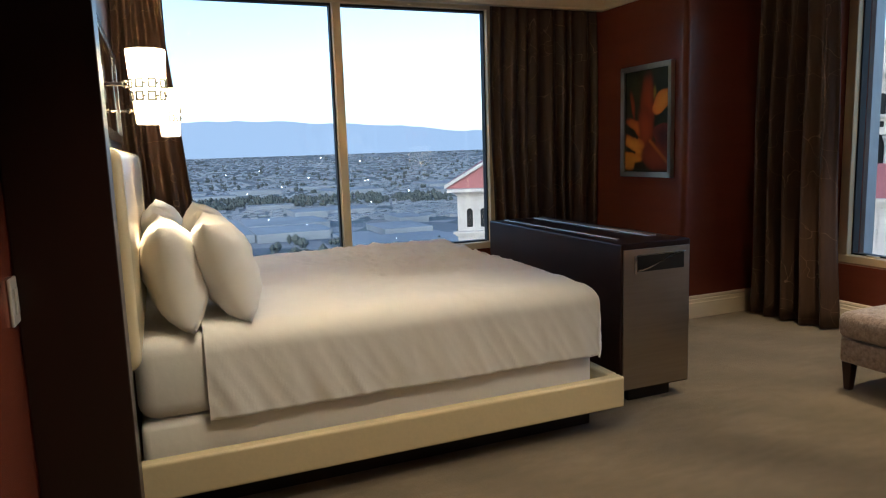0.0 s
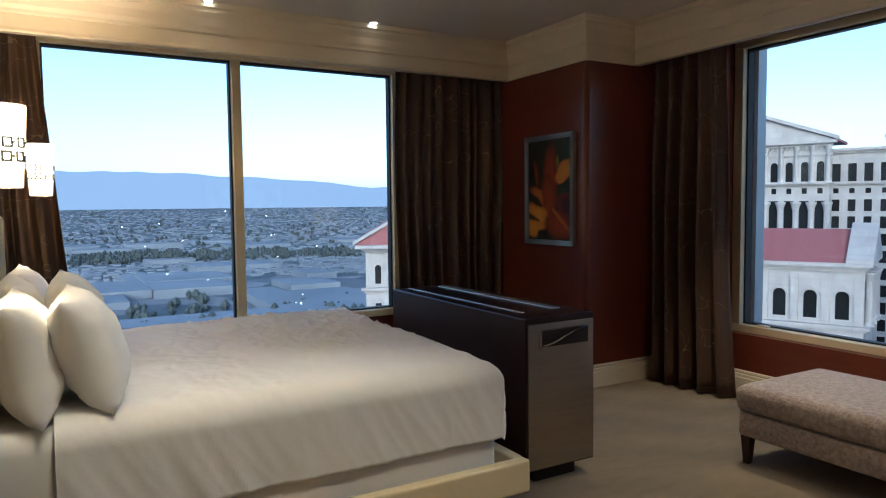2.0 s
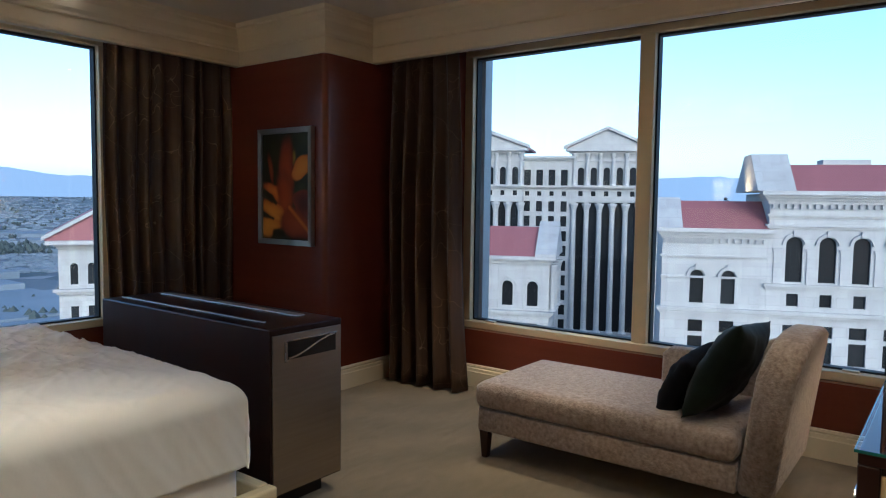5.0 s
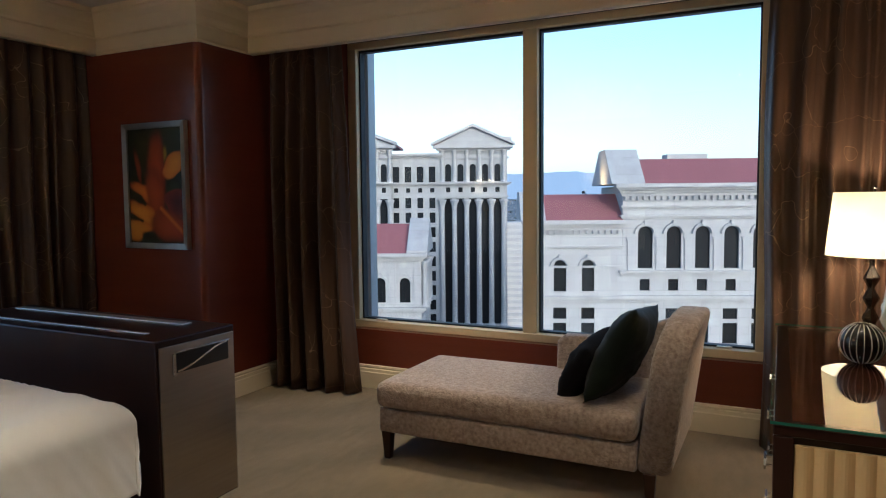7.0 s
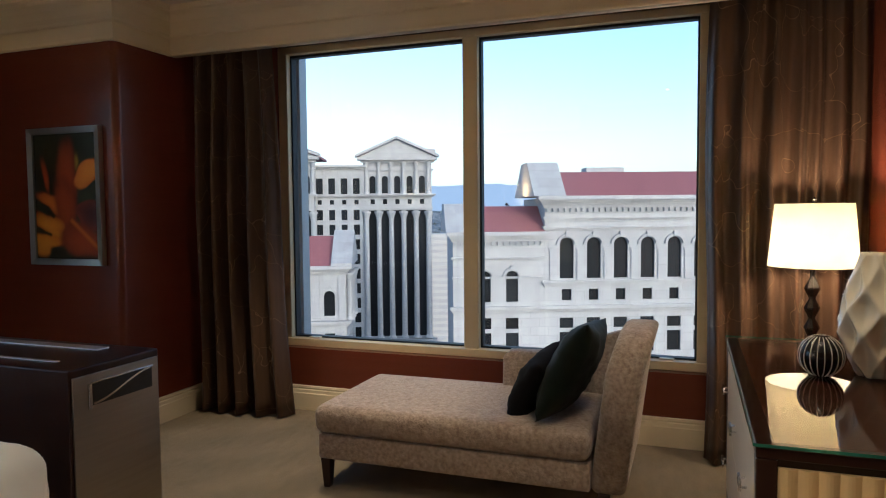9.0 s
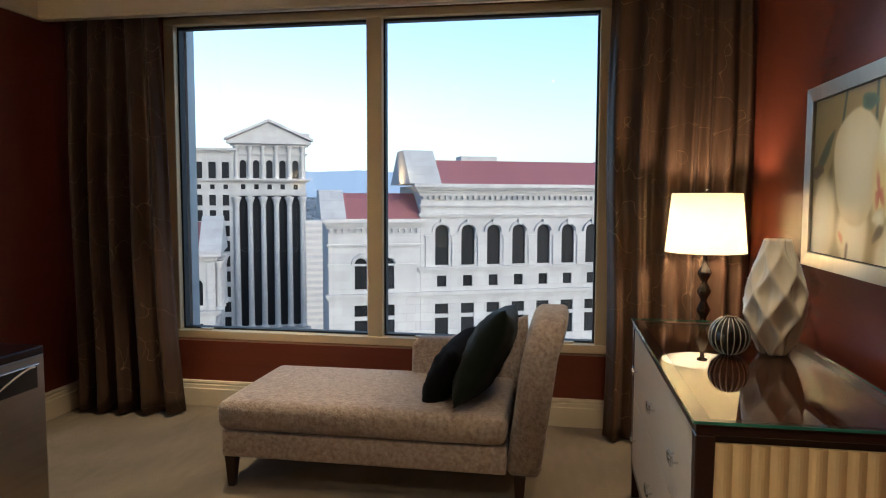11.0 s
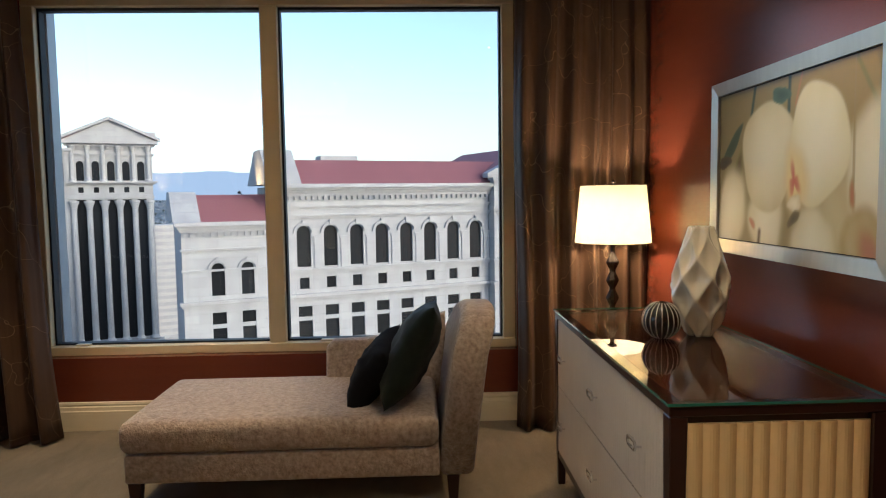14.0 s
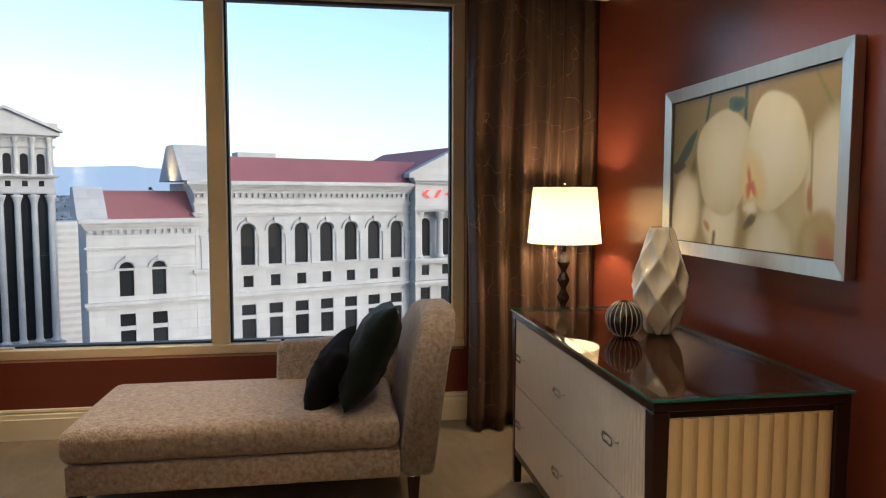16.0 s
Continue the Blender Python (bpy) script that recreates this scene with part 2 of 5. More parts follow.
def ground_material():
    # base colour pushed towards blue to stand for haze over the city
    m = material("haze_blue_ground", (0.165, 0.21, 0.265), 0.95, color2=(0.085, 0.115, 0.15), scale=0.006, stretch=(1, 1, 1), detail=8, spec=0.1)
    nt = m.node_tree
    b = nt.nodes["Principled BSDF"]
    tc = nt.nodes.new("ShaderNodeTexCoord")
    vo = nt.nodes.new("ShaderNodeTexVoronoi")
    vo.inputs["Scale"].default_value = 0.022
    nt.links.new(tc.outputs["Object"], vo.inputs["Vector"])
    r = nt.nodes.new("ShaderNodeValToRGB")
    cr = r.color_ramp
    cr.interpolation = "CONSTANT"
    cr.elements[0].color = (0.055, 0.07, 0.06, 1)
    cr.elements[1].position, cr.elements[1].color = 0.35, (0.12, 0.13, 0.14, 1)
    for pos, c in ((0.55, (0.10, 0.105, 0.11, 1)), (0.75, (0.2, 0.19, 0.18, 1)), (0.88, (0.27, 0.27, 0.27, 1))):
        e = cr.elements.new(pos)
        e.color = c
    sep = nt.nodes.new("ShaderNodeSeparateColor")
    nt.links.new(vo.outputs["Color"], sep.inputs[0])
    nt.links.new(sep.outputs[0], r.inputs[0])
    mx = nt.nodes.new("ShaderNodeMix")
    mx.data_type = "RGBA"
    mx.inputs[0].default_value = 0.55
    old = b.inputs["Base Color"].links[0].from_socket
    nt.links.new(old, mx.inputs[6])
    nt.links.new(r.outputs[0], mx.inputs[7])
    nt.links.new(mx.outputs[2], b.inputs["Base Color"])
    return m


def brush_bands(m):
    """Faint crossing bands left by the vacuum in the pile."""
    nt = m.node_tree
    b = nt.nodes["Principled BSDF"]
    tc, wv, mr, mx = (nt.nodes.new("ShaderNode" + k) for k in ("TexCoord", "TexWave", "MapRange", "Mix"))
    wv.bands_direction = "DIAGONAL"
    wv.inputs["Scale"].default_value, wv.inputs["Distortion"].default_value, wv.inputs["Detail Scale"].default_value = 0.9, 5.0, 0.7
    nt.links.new(tc.outputs["Object"], wv.inputs["Vector"])
    mr.inputs[3].default_value, mr.inputs[4].default_value = 0.88, 1.04
    nt.links.new(wv.outputs["Fac"], mr.inputs[0])
    mx.data_type, mx.blend_type = "RGBA", "MULTIPLY"
    mx.inputs[0].default_value = 1.0
    nt.links.new(b.inputs["Base Color"].links[0].from_socket, mx.inputs[6])
    nt.links.new(mr.outputs[0], mx.inputs[7])
    nt.links.new(mx.outputs[2], b.inputs["Base Color"])


brush_bands(CARPET)
GROUND = ground_material()
# distance haze painted as a flat blue emission on almost black hills
MOUNTAIN = glowing("mountain_haze_glow", (0.47, 0.58, 0.73), 0.36, (0.01, 0.012, 0.015))


# ---- mesh helpers ----
def mesh_object(name, bm, mat, smooth=False):
    me = bpy.data.meshes.new(name)
    bm.normal_update()
    bm.to_mesh(me)
    bm.free()
    for mm in (mat if isinstance(mat, (list, tuple)) else [mat]):
        me.materials.append(mm)
    if smooth:
        for f in me.polygons:
            f.use_smooth = True
    return new(name, me)


def part(name, bm, mat, parent, label="", smooth=False):
    ob = mesh_object(name, bm, mat, smooth)
    ob.parent = parent
    if label:
        tagged(ob, label)
    return ob


def shared(name, me, parent, m):
    ob = new(name, me)
    ob.parent = parent
    ob.matrix_basis = m
    return ob


def empty(name, m=None):
    ob = new(name)
    if m is not None:
        ob.matrix_basis = m
    return ob


def box(x0, x1, y0, y1, z0, z1, bevel=0.0, seg=2, bm=None):
    b = bmesh.new()
    bmesh.ops.create_cube(b, size=1)
    bmesh.ops.transform(b, verts=b.verts, matrix=Matrix.Translation(((x0 + x1) / 2, (y0 + y1) / 2, (z0 + z1) / 2)) @ Matrix.Diagonal((x1 - x0, y1 - y0, z1 - z0, 1)))
    if bevel:
        bmesh.ops.bevel(b, geom=b.edges[:], offset=bevel, segments=seg, affect="EDGES", profile=0.5)
    if bm is None:
        return b
    add(bm, b)
    return bm


def add(bm, other):
    me = bpy.data.meshes.new("tmp")
    other.to_mesh(me)
    other.free()
    bm.from_mesh(me)
    bpy.data.meshes.remove(me)
    return bm


def lathe(profile, seg=32, at=(0, 0, 0), caps=True):
    bm = bmesh.new()
    rings = []
    for r, z in profile:
        rings.append([bm.verts.new((at[0] + r * math.cos(2 * math.pi * k / seg), at[1] + r * math.sin(2 * math.pi * k / seg), at[2] + z)) for k in range(seg)])
    for a, b in zip(rings, rings[1:]):
        for k in range(seg):
            bm.faces.new((a[k], a[(k + 1) % seg], b[(k + 1) % seg], b[k]))
    if caps and profile[0][0] > 1e-4:
        bm.faces.new(rings[0][::-1])
    if caps and profile[-1][0] > 1e-4:
        bm.faces.new(rings[-1])
    return bm


def extrude_outline(points, axis, a, b):
    """A closed outline in the plane across axis, pulled from a to b."""
    bm = bmesh.new()
    def put(u, v, w):
        return {"x": (w, u, v), "y": (u, w, v), "z": (u, v, w)}[axis]
    p = [bm.verts.new(put(u, v, a)) for u, v in points]
    q = [bm.verts.new(put(u, v, b)) for u, v in points]
    n = len(p)
    bm.faces.new(p[::-1])
    bm.faces.new(q)
    for k in range(n):
        bm.faces.new((p[k], p[(k + 1) % n], q[(k + 1) % n], q[k]))
    bmesh.ops.recalc_face_normals(bm, faces=bm.faces[:])
    return bm


def sweep(profile, path):
    """profile (out, z) carried along a plan path; out is measured to the left of the way."""
    bm = bmesh.new()
    rings = []
    n = len(path)
    for i, pt in enumerate(path):
        p = Vector(pt)
        d0 = (p - Vector(path[i - 1])).normalized() if i else None
        d1 = (Vector(path[i + 1]) - p).normalized() if i < n - 1 else None
        n0 = Vector((-d0.y, d0.x)) if d0 else None
        n1 = Vector((-d1.y, d1.x)) if d1 else None
        if n0 and n1:
            s = n0 + n1
            nn = s / (1 + n0.dot(n1))
        else:
            nn = n0 or n1
        rings.append([bm.verts.new((p.x + nn.x * o, p.y + nn.y * o, z)) for o, z in profile])
    for a, b in zip(rings, rings[1:]):
        for k in range(len(profile) - 1):
            bm.faces.new((a[k], b[k], b[k + 1], a[k + 1]))
    bmesh.ops.recalc_face_normals(bm, faces=bm.faces[:])
    return bm


def structure(name, bm, mat, label, category="wall", smooth=False):
    return tagged(mesh_object(name, bm, mat, smooth), label, category, kind="structure")


# ---- the room ----
CROWN_Z, CEIL_Z = 2.53, 2.84
WALL_S = 1.15
structure("floor", box(-0.2, 5.48, -1.7, 6.97, -0.2, 0.0), CARPET, "beige cut-pile carpet with faint brushed marks", "floor")
structure("ceiling", box(-0.2, 5.48, -1.7, 6.97, CEIL_Z, 3.05), CEIL, "plain cream painted plaster ceiling", "ceiling")

# north wall with its window
AY = 6.72
A_X0, A_X1, A_Z0, A_Z1 = 0.55, 3.28, 0.505, 2.60
b = box(0.05, 5.48, AY, AY + 0.25, 0, A_Z0)
box(0.05, 5.48, AY, AY + 0.25, A_Z1, CEIL_Z, bm=b)
box(0.05, A_X0, AY, AY + 0.25, A_Z0, A_Z1, bm=b)
box(A_X1, 5.48, AY, AY + 0.25, A_Z0, A_Z1, bm=b)
structure("wall_north", b, RED, "russet fabric-covered wall round a wide window")
# east wall with its window
BX = 5.13
B_Y0, B_Y1, B_Z0, B_Z1 = 1.901, 4.90, 0.448, 2.645
b = box(BX, BX + 0.35, 0.9, AY, 0, B_Z0)
box(BX, BX + 0.35, 0.9, AY, B_Z1, CEIL_Z, bm=b)
box(BX, BX + 0.35, 0.9, B_Y0, B_Z0, B_Z1, bm=b)
box(BX, BX + 0.35, B_Y1, AY, B_Z0, B_Z1, bm=b)
structure("wall_east", b, RED, "russet fabric-covered wall under and beside a wide window")
# corner column
b = box(4.218, BX, 5.443, AY, 0, CEIL_Z)
bmesh.ops.bevel(b, geom=[e for e in b.edges if all(abs(v.co.x - 4.218) < 1e-4 and abs(v.co.y - 5.443) < 1e-4 for v in e.verts)], offset=0.045, segments=10, affect="EDGES", profile=0.5)
structure("wall_column", b, RED, "russet fabric-covered corner column with softened edge")
structure("wall_south", box(1.9, BX, WALL_S - 0.2, WALL_S, 0, CEIL_Z), RED, "russet fabric-covered wall behind the dresser")
structure("wall_west", box(0.05, 0.29, 3.33, AY, 0, CEIL_Z), WENGE_DULL, "dark wood panelled wall behind the bed")
b = box(-0.1, 0.14, -1.5, 3.33, 0, CEIL_Z)
box(0.14, 0.375, 3.31, 3.45, 1.82, CEIL_Z, bm=b)
structure("wall_west_hall", b, RED, "russet fabric-covered wall beside the bed alcove")
structure("wall_pier", box(0.142, 0.387, 3.30, 3.46, 0, 1.82, 0.004), WENGE_DULL, "dark wood panelled pier at the bed alcove")
structure("wall_hall_south", box(-0.1, 1.9, -1.7, -1.5, 0, CEIL_Z), RED, "plain russet wall closing the hall")
structure("wall_hall_east", box(1.9, 2.1, -1.5, WALL_S, 0, CEIL_Z), RED, "plain russet wall closing the hall")

# crown mouldings
CROWN = [(-0.02, CROWN_Z), (0.012, CROWN_Z), (0.016, CROWN_Z + 0.012), (0.012, CROWN_Z + 0.03), (0.010, CROWN_Z + 0.115), (0.026, CROWN_Z + 0.125),
         (0.030, CROWN_Z + 0.14), (0.045, CROWN_Z + 0.165), (0.060, CROWN_Z + 0.215), (0.088, CROWN_Z + 0.25), (0.094, CROWN_Z + 0.27),
         (0.112, CROWN_Z + 0.278), (0.118, CROWN_Z + 0.31)]
WAY = [(1.9, WALL_S), (4.719, WALL_S), (4.719, 5.443), (4.218, 5.443), (4.218, 6.454), (0.29, 6.454), (0.29, 3.45)]
structure("crown_trim", sweep(CROWN, WAY), CREAM, "cream stepped crown moulding under the ceiling", "trim")
b = box(4.718, 4.77, WALL_S, 5.443, CROWN_Z, CEIL_Z)
box(0.29, 4.218, 6.453, 6.50, CROWN_Z, CEIL_Z, bm=b)
structure("pelmet_trim", b, CREAM, "cream pelmet board hiding the curtain rails", "trim")
BASE = [(0.0, 0.175), (0.012, 0.172), (0.016, 0.160), (0.012, 0.150), (0.022, 0.145), (0.024, 0.125), (0.030, 0.12), (0.030, 0.0)]
structure("baseboard_east", sweep(BASE, [(BX, WALL_S), (BX, 5.443), (4.218, 5.443), (4.218, AY)]), CREAM, "tall cream moulded baseboard", "baseboard")
structure("baseboard_south", sweep(BASE, [(1.9, WALL_S), (BX, WALL_S)]), WENGE_DULL, "dark baseboard behind the dresser", "baseboard")


def window(name, origin, width, height, mull, label, hm=0.052, latches=()):
    """Window in its own plane: x along, y outwards, z up from the sill."""
    w = tagged(empty(name, origin), label, "window", kind="structure")
    F = 0.075
    for n, args in (("window_sill", (0, width, -0.02, 0.12, 0, 0.055)), ("window_head", (0, width, 0, 0.12, height - 0.05, height)),
                    ("window_jamb", (0, F, 0, 0.12, 0.055, height - 0.05)), ("window_jamb", (width - F, width, 0, 0.12, 0.055, height - 0.05)),
                    ("window_mullion", (mull - hm, mull + hm, 0.0, 0.12, 0.055, height - 0.05))):
        part(n, box(*args, 0.004, 1), WINDOWFRAME, w)
    for a, c in ((F, mull - hm), (mull + hm, width - F)):
        g = 0.012
        bm = box(a, a + g, 0.05, 0.11, 0.055, height - 0.05)
        box(c - g, c, 0.05, 0.11, 0.055, height - 0.05, bm=bm)
        box(a + g, c - g, 0.05, 0.11, 0.055, 0.055 + g, bm=bm)
        box(a + g, c - g, 0.05, 0.11, height - 0.05 - g * 1.4, height - 0.05, bm=bm)
        part("gasket", bm, GASKET, w)
        pane = part("pane", box(a + g, c - g, 0.085, 0.093, 0.055 + g, height - 0.05 - g * 1.4), [GLASS, CLEAR], w)
        glaze(pane, Vector((0, -1, 0)))
        pane.visible_shadow = False
    for lx in latches:
        part("latch", box(lx - 0.045, lx + 0.045, 0.012, 0.05, 0.055, 0.066, 0.003, 1), WINDOWFRAME, w)
    return w


# north window looks along +y; east window along +x
wa = window("window_1", pose(A_X0, AY + 0.01, A_Z0, 0, 0, 0), A_X1 - A_X0, A_Z1 - A_Z0, 1.90 - A_X0, "wide two-pane window in a champagne metal frame", 0.034)
wb = window("window_2", pose(BX + 0.09, B_Y1, B_Z0, 0, 0, -90), B_Y1 - B_Y0, B_Z1 - B_Z0, B_Y1 - 3.413, "wide two-pane window in a champagne metal frame above the chaise", 0.052, (0.26, 1.80, 2.75))
structure("facade_fin", box(5.46, 5.56, 4.865, 5.03, 0.2, 3.0), EXTALU, "grey metal fin outside the window", "facade")


def curtain(x0, x1, y, z0, z1, folds, amp, m, label, flare=0.0, seed=1):
    """Folded drape along x at depth y, in a plan pose m."""
    rng = random.Random(seed)
    cols, rows = folds * 12, 24
    ph = [rng.uniform(-1.4, 1.4) for _ in range(folds + 2)]
    am = [rng.uniform(0.35, 1.4) for _ in range(folds + 2)]
    bm = bmesh.new()
    grid = []
    for r in range(rows + 1):
        v = r / rows
        line = []
        for c in range(cols + 1):
            u = c / cols
            k = u * folds
            i = int(k)
            f = k - i
            a = am[i] * (1 - f) + am[i + 1] * f
            p = ph[i] * (1 - f) + ph[i + 1] * f
            wave = math.sin(2 * math.pi * k + p * 1.6 + 0.5 * math.sin(3 * v + i))
            pleat = amp * a * (0.45 + 0.55 * (1 - v)) * wave
            x = x0 + (x1 - x0) * u + flare * (1 - v) ** 1.6 * u + 0.012 * math.sin(7 * v + 3 * u)
            zz = z0 + (z1 - z0) * v + (0.01 * noise.noise(Vector((k * 0.7, seed, 0))) if r == 0 else 0)
            line.append(bm.verts.new((x, y + pleat, zz)))
        grid.append(line)
    for a, c in zip(grid, grid[1:]):
        for k in range(cols):
            bm.faces.new((a[k], a[k + 1], c[k + 1], c[k]))
    ob = mesh_object("curtain", bm, CURTAIN, True)
    ob.matrix_basis = m
    so = ob.modifiers.new("cloth", "SOLIDIFY")
    so.thickness = 0.006
    return tagged(ob, label, "curtain", "curtains at the windows")


curtain(3.16, 4.21, 6.585, 0.015, 2.66, 9, 0.045, pose(0, 0, 0), "long brown patterned drape beside the north window", 0, 3)
curtain(0.30, 0.60, 6.585, 0.015, 2.66, 4, 0.045, pose(0, 0, 0), "long brown patterned drape swept beside the bed", 0.28, 4)
# along the east wall: local x runs south
curtain(0.0, 0.66, 0.0, 0.015, 2.72, 5, 0.085, pose(4.88, 5.40, 0, 0, 0, -90), "long brown patterned drape beside the corner column", 0.10, 5)
curtain(0.0, 0.785, 0.0, 0.015, 2.72, 7, 0.05, pose(4.88, 1.935, 0, 0, 0, -90), "long brown patterned drape lit by the lamp", 0, 6)

# recessed downlight seen in the ceiling, and its kin
for i, (dx, dy) in enumerate(DOWNLIGHTS):
    d = tagged(empty("downlight", pose(dx, dy, CEIL_Z)), "small round recessed ceiling downlight, lit", "downlight", "downlights of the ceiling")
    part("trim_ring", lathe([(0.028, -0.004), (0.045, -0.006), (0.05, -0.001), (0.03, 0.0)], 24, caps=False), CEIL, d)
    part("lens", lathe([(0.0, -0.002), (0.028, -0.002), (0.028, -0.001)], 20), BULB, d)

# light switch
sw = tagged(empty("light_switch", pose(0.141, 3.252, 1.035)), "white plastic light switch plate on the wall", "switch")
part("plate", box(0, 0.008, -0.04, 0.04, -0.06, 0.06, 0.003), PLASTIC, sw)
part("rocker", box(0.008, 0.013, -0.016, 0.016, -0.034, 0.034, 0.002), PLASTIC, sw)


# ---- bed ----
def cushion(name, w, h, t, mat, m, label, category, group="", crush=0.0, seed=0):
    bm = bmesh.new()
    n = 22
    sides = []
    for sgn in (1, -1):
        g = []
        for j in range(n + 1):
            row = []
            for i in range(n + 1):
                u, v = 2 * i / n - 1, 2 * j / n - 1
                e = max(0.0, (1 - abs(u) ** 2.6) * (1 - abs(v) ** 2.6)) ** 0.5
                x, y = u * w / 2 * (1 - 0.085 * (1 - v * v)), v * h / 2 * (1 - 0.085 * (1 - u * u))
                wr = 0.012 * noise.noise(Vector((u * 3 + seed, v * 3, sgn * 2.0))) + 0.006 * noise.noise(Vector((u * 9, v * 9 + seed, sgn)))
                row.append(bm.verts.new((x, y + crush * u * u, sgn * (t / 2 * e) + wr * min(1, e * 2))))
            g.append(row)
        sides.append(g)
        for a, c in zip(g, g[1:]):
            for k in range(n):
                q = (a[k], a[k + 1], c[k + 1], c[k])
                bm.faces.new(q if sgn > 0 else q[::-1])
    bmesh.ops.remove_doubles(bm, verts=bm.verts[:], dist=0.0008)
    ob = mesh_object(name, bm, mat, True)
    ob.matrix_basis = m
    return tagged(ob, label, category, group)


bed = tagged(empty("bed", pose(1.408, 4.87, 0)), "king-size bed with cream leather base, white mattress and duvet", "bed")
BI = Matrix.Translation((-1.47, -4.89, 0.028))


def bed_part(name, bm, mat, label="", smooth=False):
    bmesh.ops.transform(bm, verts=bm.verts, matrix=BI)
    return part(name, bm, mat, bed, label, smooth)


bed_part("side_rail", box(0.40, 2.548, 3.89, 3.95, 0.10, 0.25, 0.012, 3), LEATHER)
bed_part("side_rail", box(0.40, 2.548, 5.86, 5.92, 0.10, 0.25, 0.012, 3), LEATHER)
bed_part("foot_rail", box(2.49, 2.55, 3.95, 5.86, 0.10, 0.25, 0.012, 3), LEATHER)
bed_part("deck", box(0.42, 2.49, 3.95, 5.86, 0.09, 0.17), LEATHER)
bed_part("plinth", box(0.55, 2.46, 4.06, 5.76, -0.028, 0.09), BLACK, "black recessed plinth")
bed_part("box_spring", box(0.43, 2.42, 3.975, 5.83, 0.17, 0.37, 0.03, 3), SHEET, smooth=True)
bed_part("mattress", box(0.425, 2.41, 3.965, 5.83, 0.372, 0.69, 0.07, 4), SHEET, smooth=True)


def duvet():
    """Top sheet hanging over the near side, the foot and the far side."""
    bm = bmesh.new()
    x0, x1, y0, y1, zt, zb, rad = 0.675, 2.435, 3.935, 5.86, 0.715, 0.36, 0.10
    nx, ny = 190, 200
    drop = zt - zb
    span_y = (y1 - y0) + 2 * drop - (4 - math.pi) * rad
    span_x = (x1 - x0) + drop
    def fold(s, length):
        """distance s in from the hanging edge -> (inset, z)"""
        if s < drop - rad:
            return 0.0, zb + s
        arc = rad * math.pi / 2
        q = s - (drop - rad)
        if q < arc:
            a = q / rad
            return rad - rad * math.cos(a), zt - rad + rad * math.sin(a)
        return rad + q - arc, zt
    grid = []
    for j in range(ny + 1):
        s = span_y * j / ny
        iy, zy = fold(min(s, span_y - s), span_y)
        yy = y0 + iy if s <= span_y / 2 else y1 - iy
        row = []
        for i in range(nx + 1):
            q = span_x * i / nx
            ix, zx = fold(span_x - q, span_x)
            xx = max(x0, x1 - ix)
            z = min(zy, zx) if min(zy, zx) < zt - 0.001 else zt
            v = Vector((xx, yy, z))
            hang = max(0.0, min(1.0, (zt - z) / drop))
            top = 1 - hang
            w = 0.012 * noise.noise(Vector((xx * 2.2, yy * 2.2, 1.0))) + 0.005 * noise.noise(Vector((xx * 6 + yy * 3, yy * 6 - xx * 2, 4.0)))
            foot = max(0.0, min(1.0, (xx - 1.25) / 0.45)) * max(0.0, min(1.0, (yy - 4.25) / 0.5))
            bend = 0.25 * noise.noise(Vector((xx * 3, yy * 3, 12.0)))
            for fx, fy, amp, sd in ((6.0, 7.5, 0.010, 7.0), (13.0, 6.0, 0.007, 9.0), (8.0, 17.0, 0.005, 2.0)):
                ridge = (1 - abs(noise.noise(Vector((xx * fx + yy * 3 + bend * 6, yy * fy - xx * 2 + bend * 4, sd))))) ** 7
                w += amp * ridge * (0.30 + 1.15 * foot) * (0.35 + 0.65 * top)
            ripple = (0.016 * noise.noise(Vector((xx * 9 + 3.5 * z, yy, z * 1.5 + 3))) + 0.006 * (1 - abs(noise.noise(Vector((xx * 14 + 8 * z, 0.0, z * 2))))) ** 6) * hang
            if zy < zx:
                v.y += (-ripple - w * 0.6 * hang) * (1 if s < span_y / 2 else -1)
            elif hang > 0.05:
                v.x += 0.5 * w * hang + 0.008 * math.sin(yy * 24) * hang
            v.z += w * top
            row.append(bm.verts.new(v))
        grid.append(row)
    for a, c in zip(grid, grid[1:]):
        for k in range(nx):
            bm.faces.new((a[k], a[k + 1], c[k + 1], c[k]))
    ob = bed_part("duvet", bm, SHEET, "rumpled white cotton duvet", True)
    so = ob.modifiers.new("cloth", "SOLIDIFY")
    so.thickness = 0.012


duvet()
hb = box(0.372, 0.475, 3.53, 5.98, 0.70, 1.39, 0.04, 5)
bed_part("headboard", hb, LEATHER, "padded cream leather headboard", True)
bed_part("headboard_post", box(0.372, 0.41, 3.75, 5.9, 0.12, 0.74), BLACK)
for k, (x, y, tilt, yaw, sd, zz) in enumerate(((0.535, 4.25, 78, 90, 1, 0.945), (0.735, 4.27, 70, 87, 2, 0.955), (0.50, 4.95, 80, 92, 3, 0.95), (0.73, 4.96, 72, 90, 4, 0.96), (0.52, 5.55, 78, 90, 5, 0.95))):
    cushion("pillow", 0.65, 0.425, 0.24, SHEET, Matrix.Translation((x, y, zz - 0.018)) @ Euler((0, 0, radians(yaw))).to_matrix().to_4x4() @ Euler((radians(tilt), 0, 0)).to_matrix().to_4x4(),
            "plump white cotton pillow propped against the headboard", "pillow", "pillows on the bed", 0.0, sd)

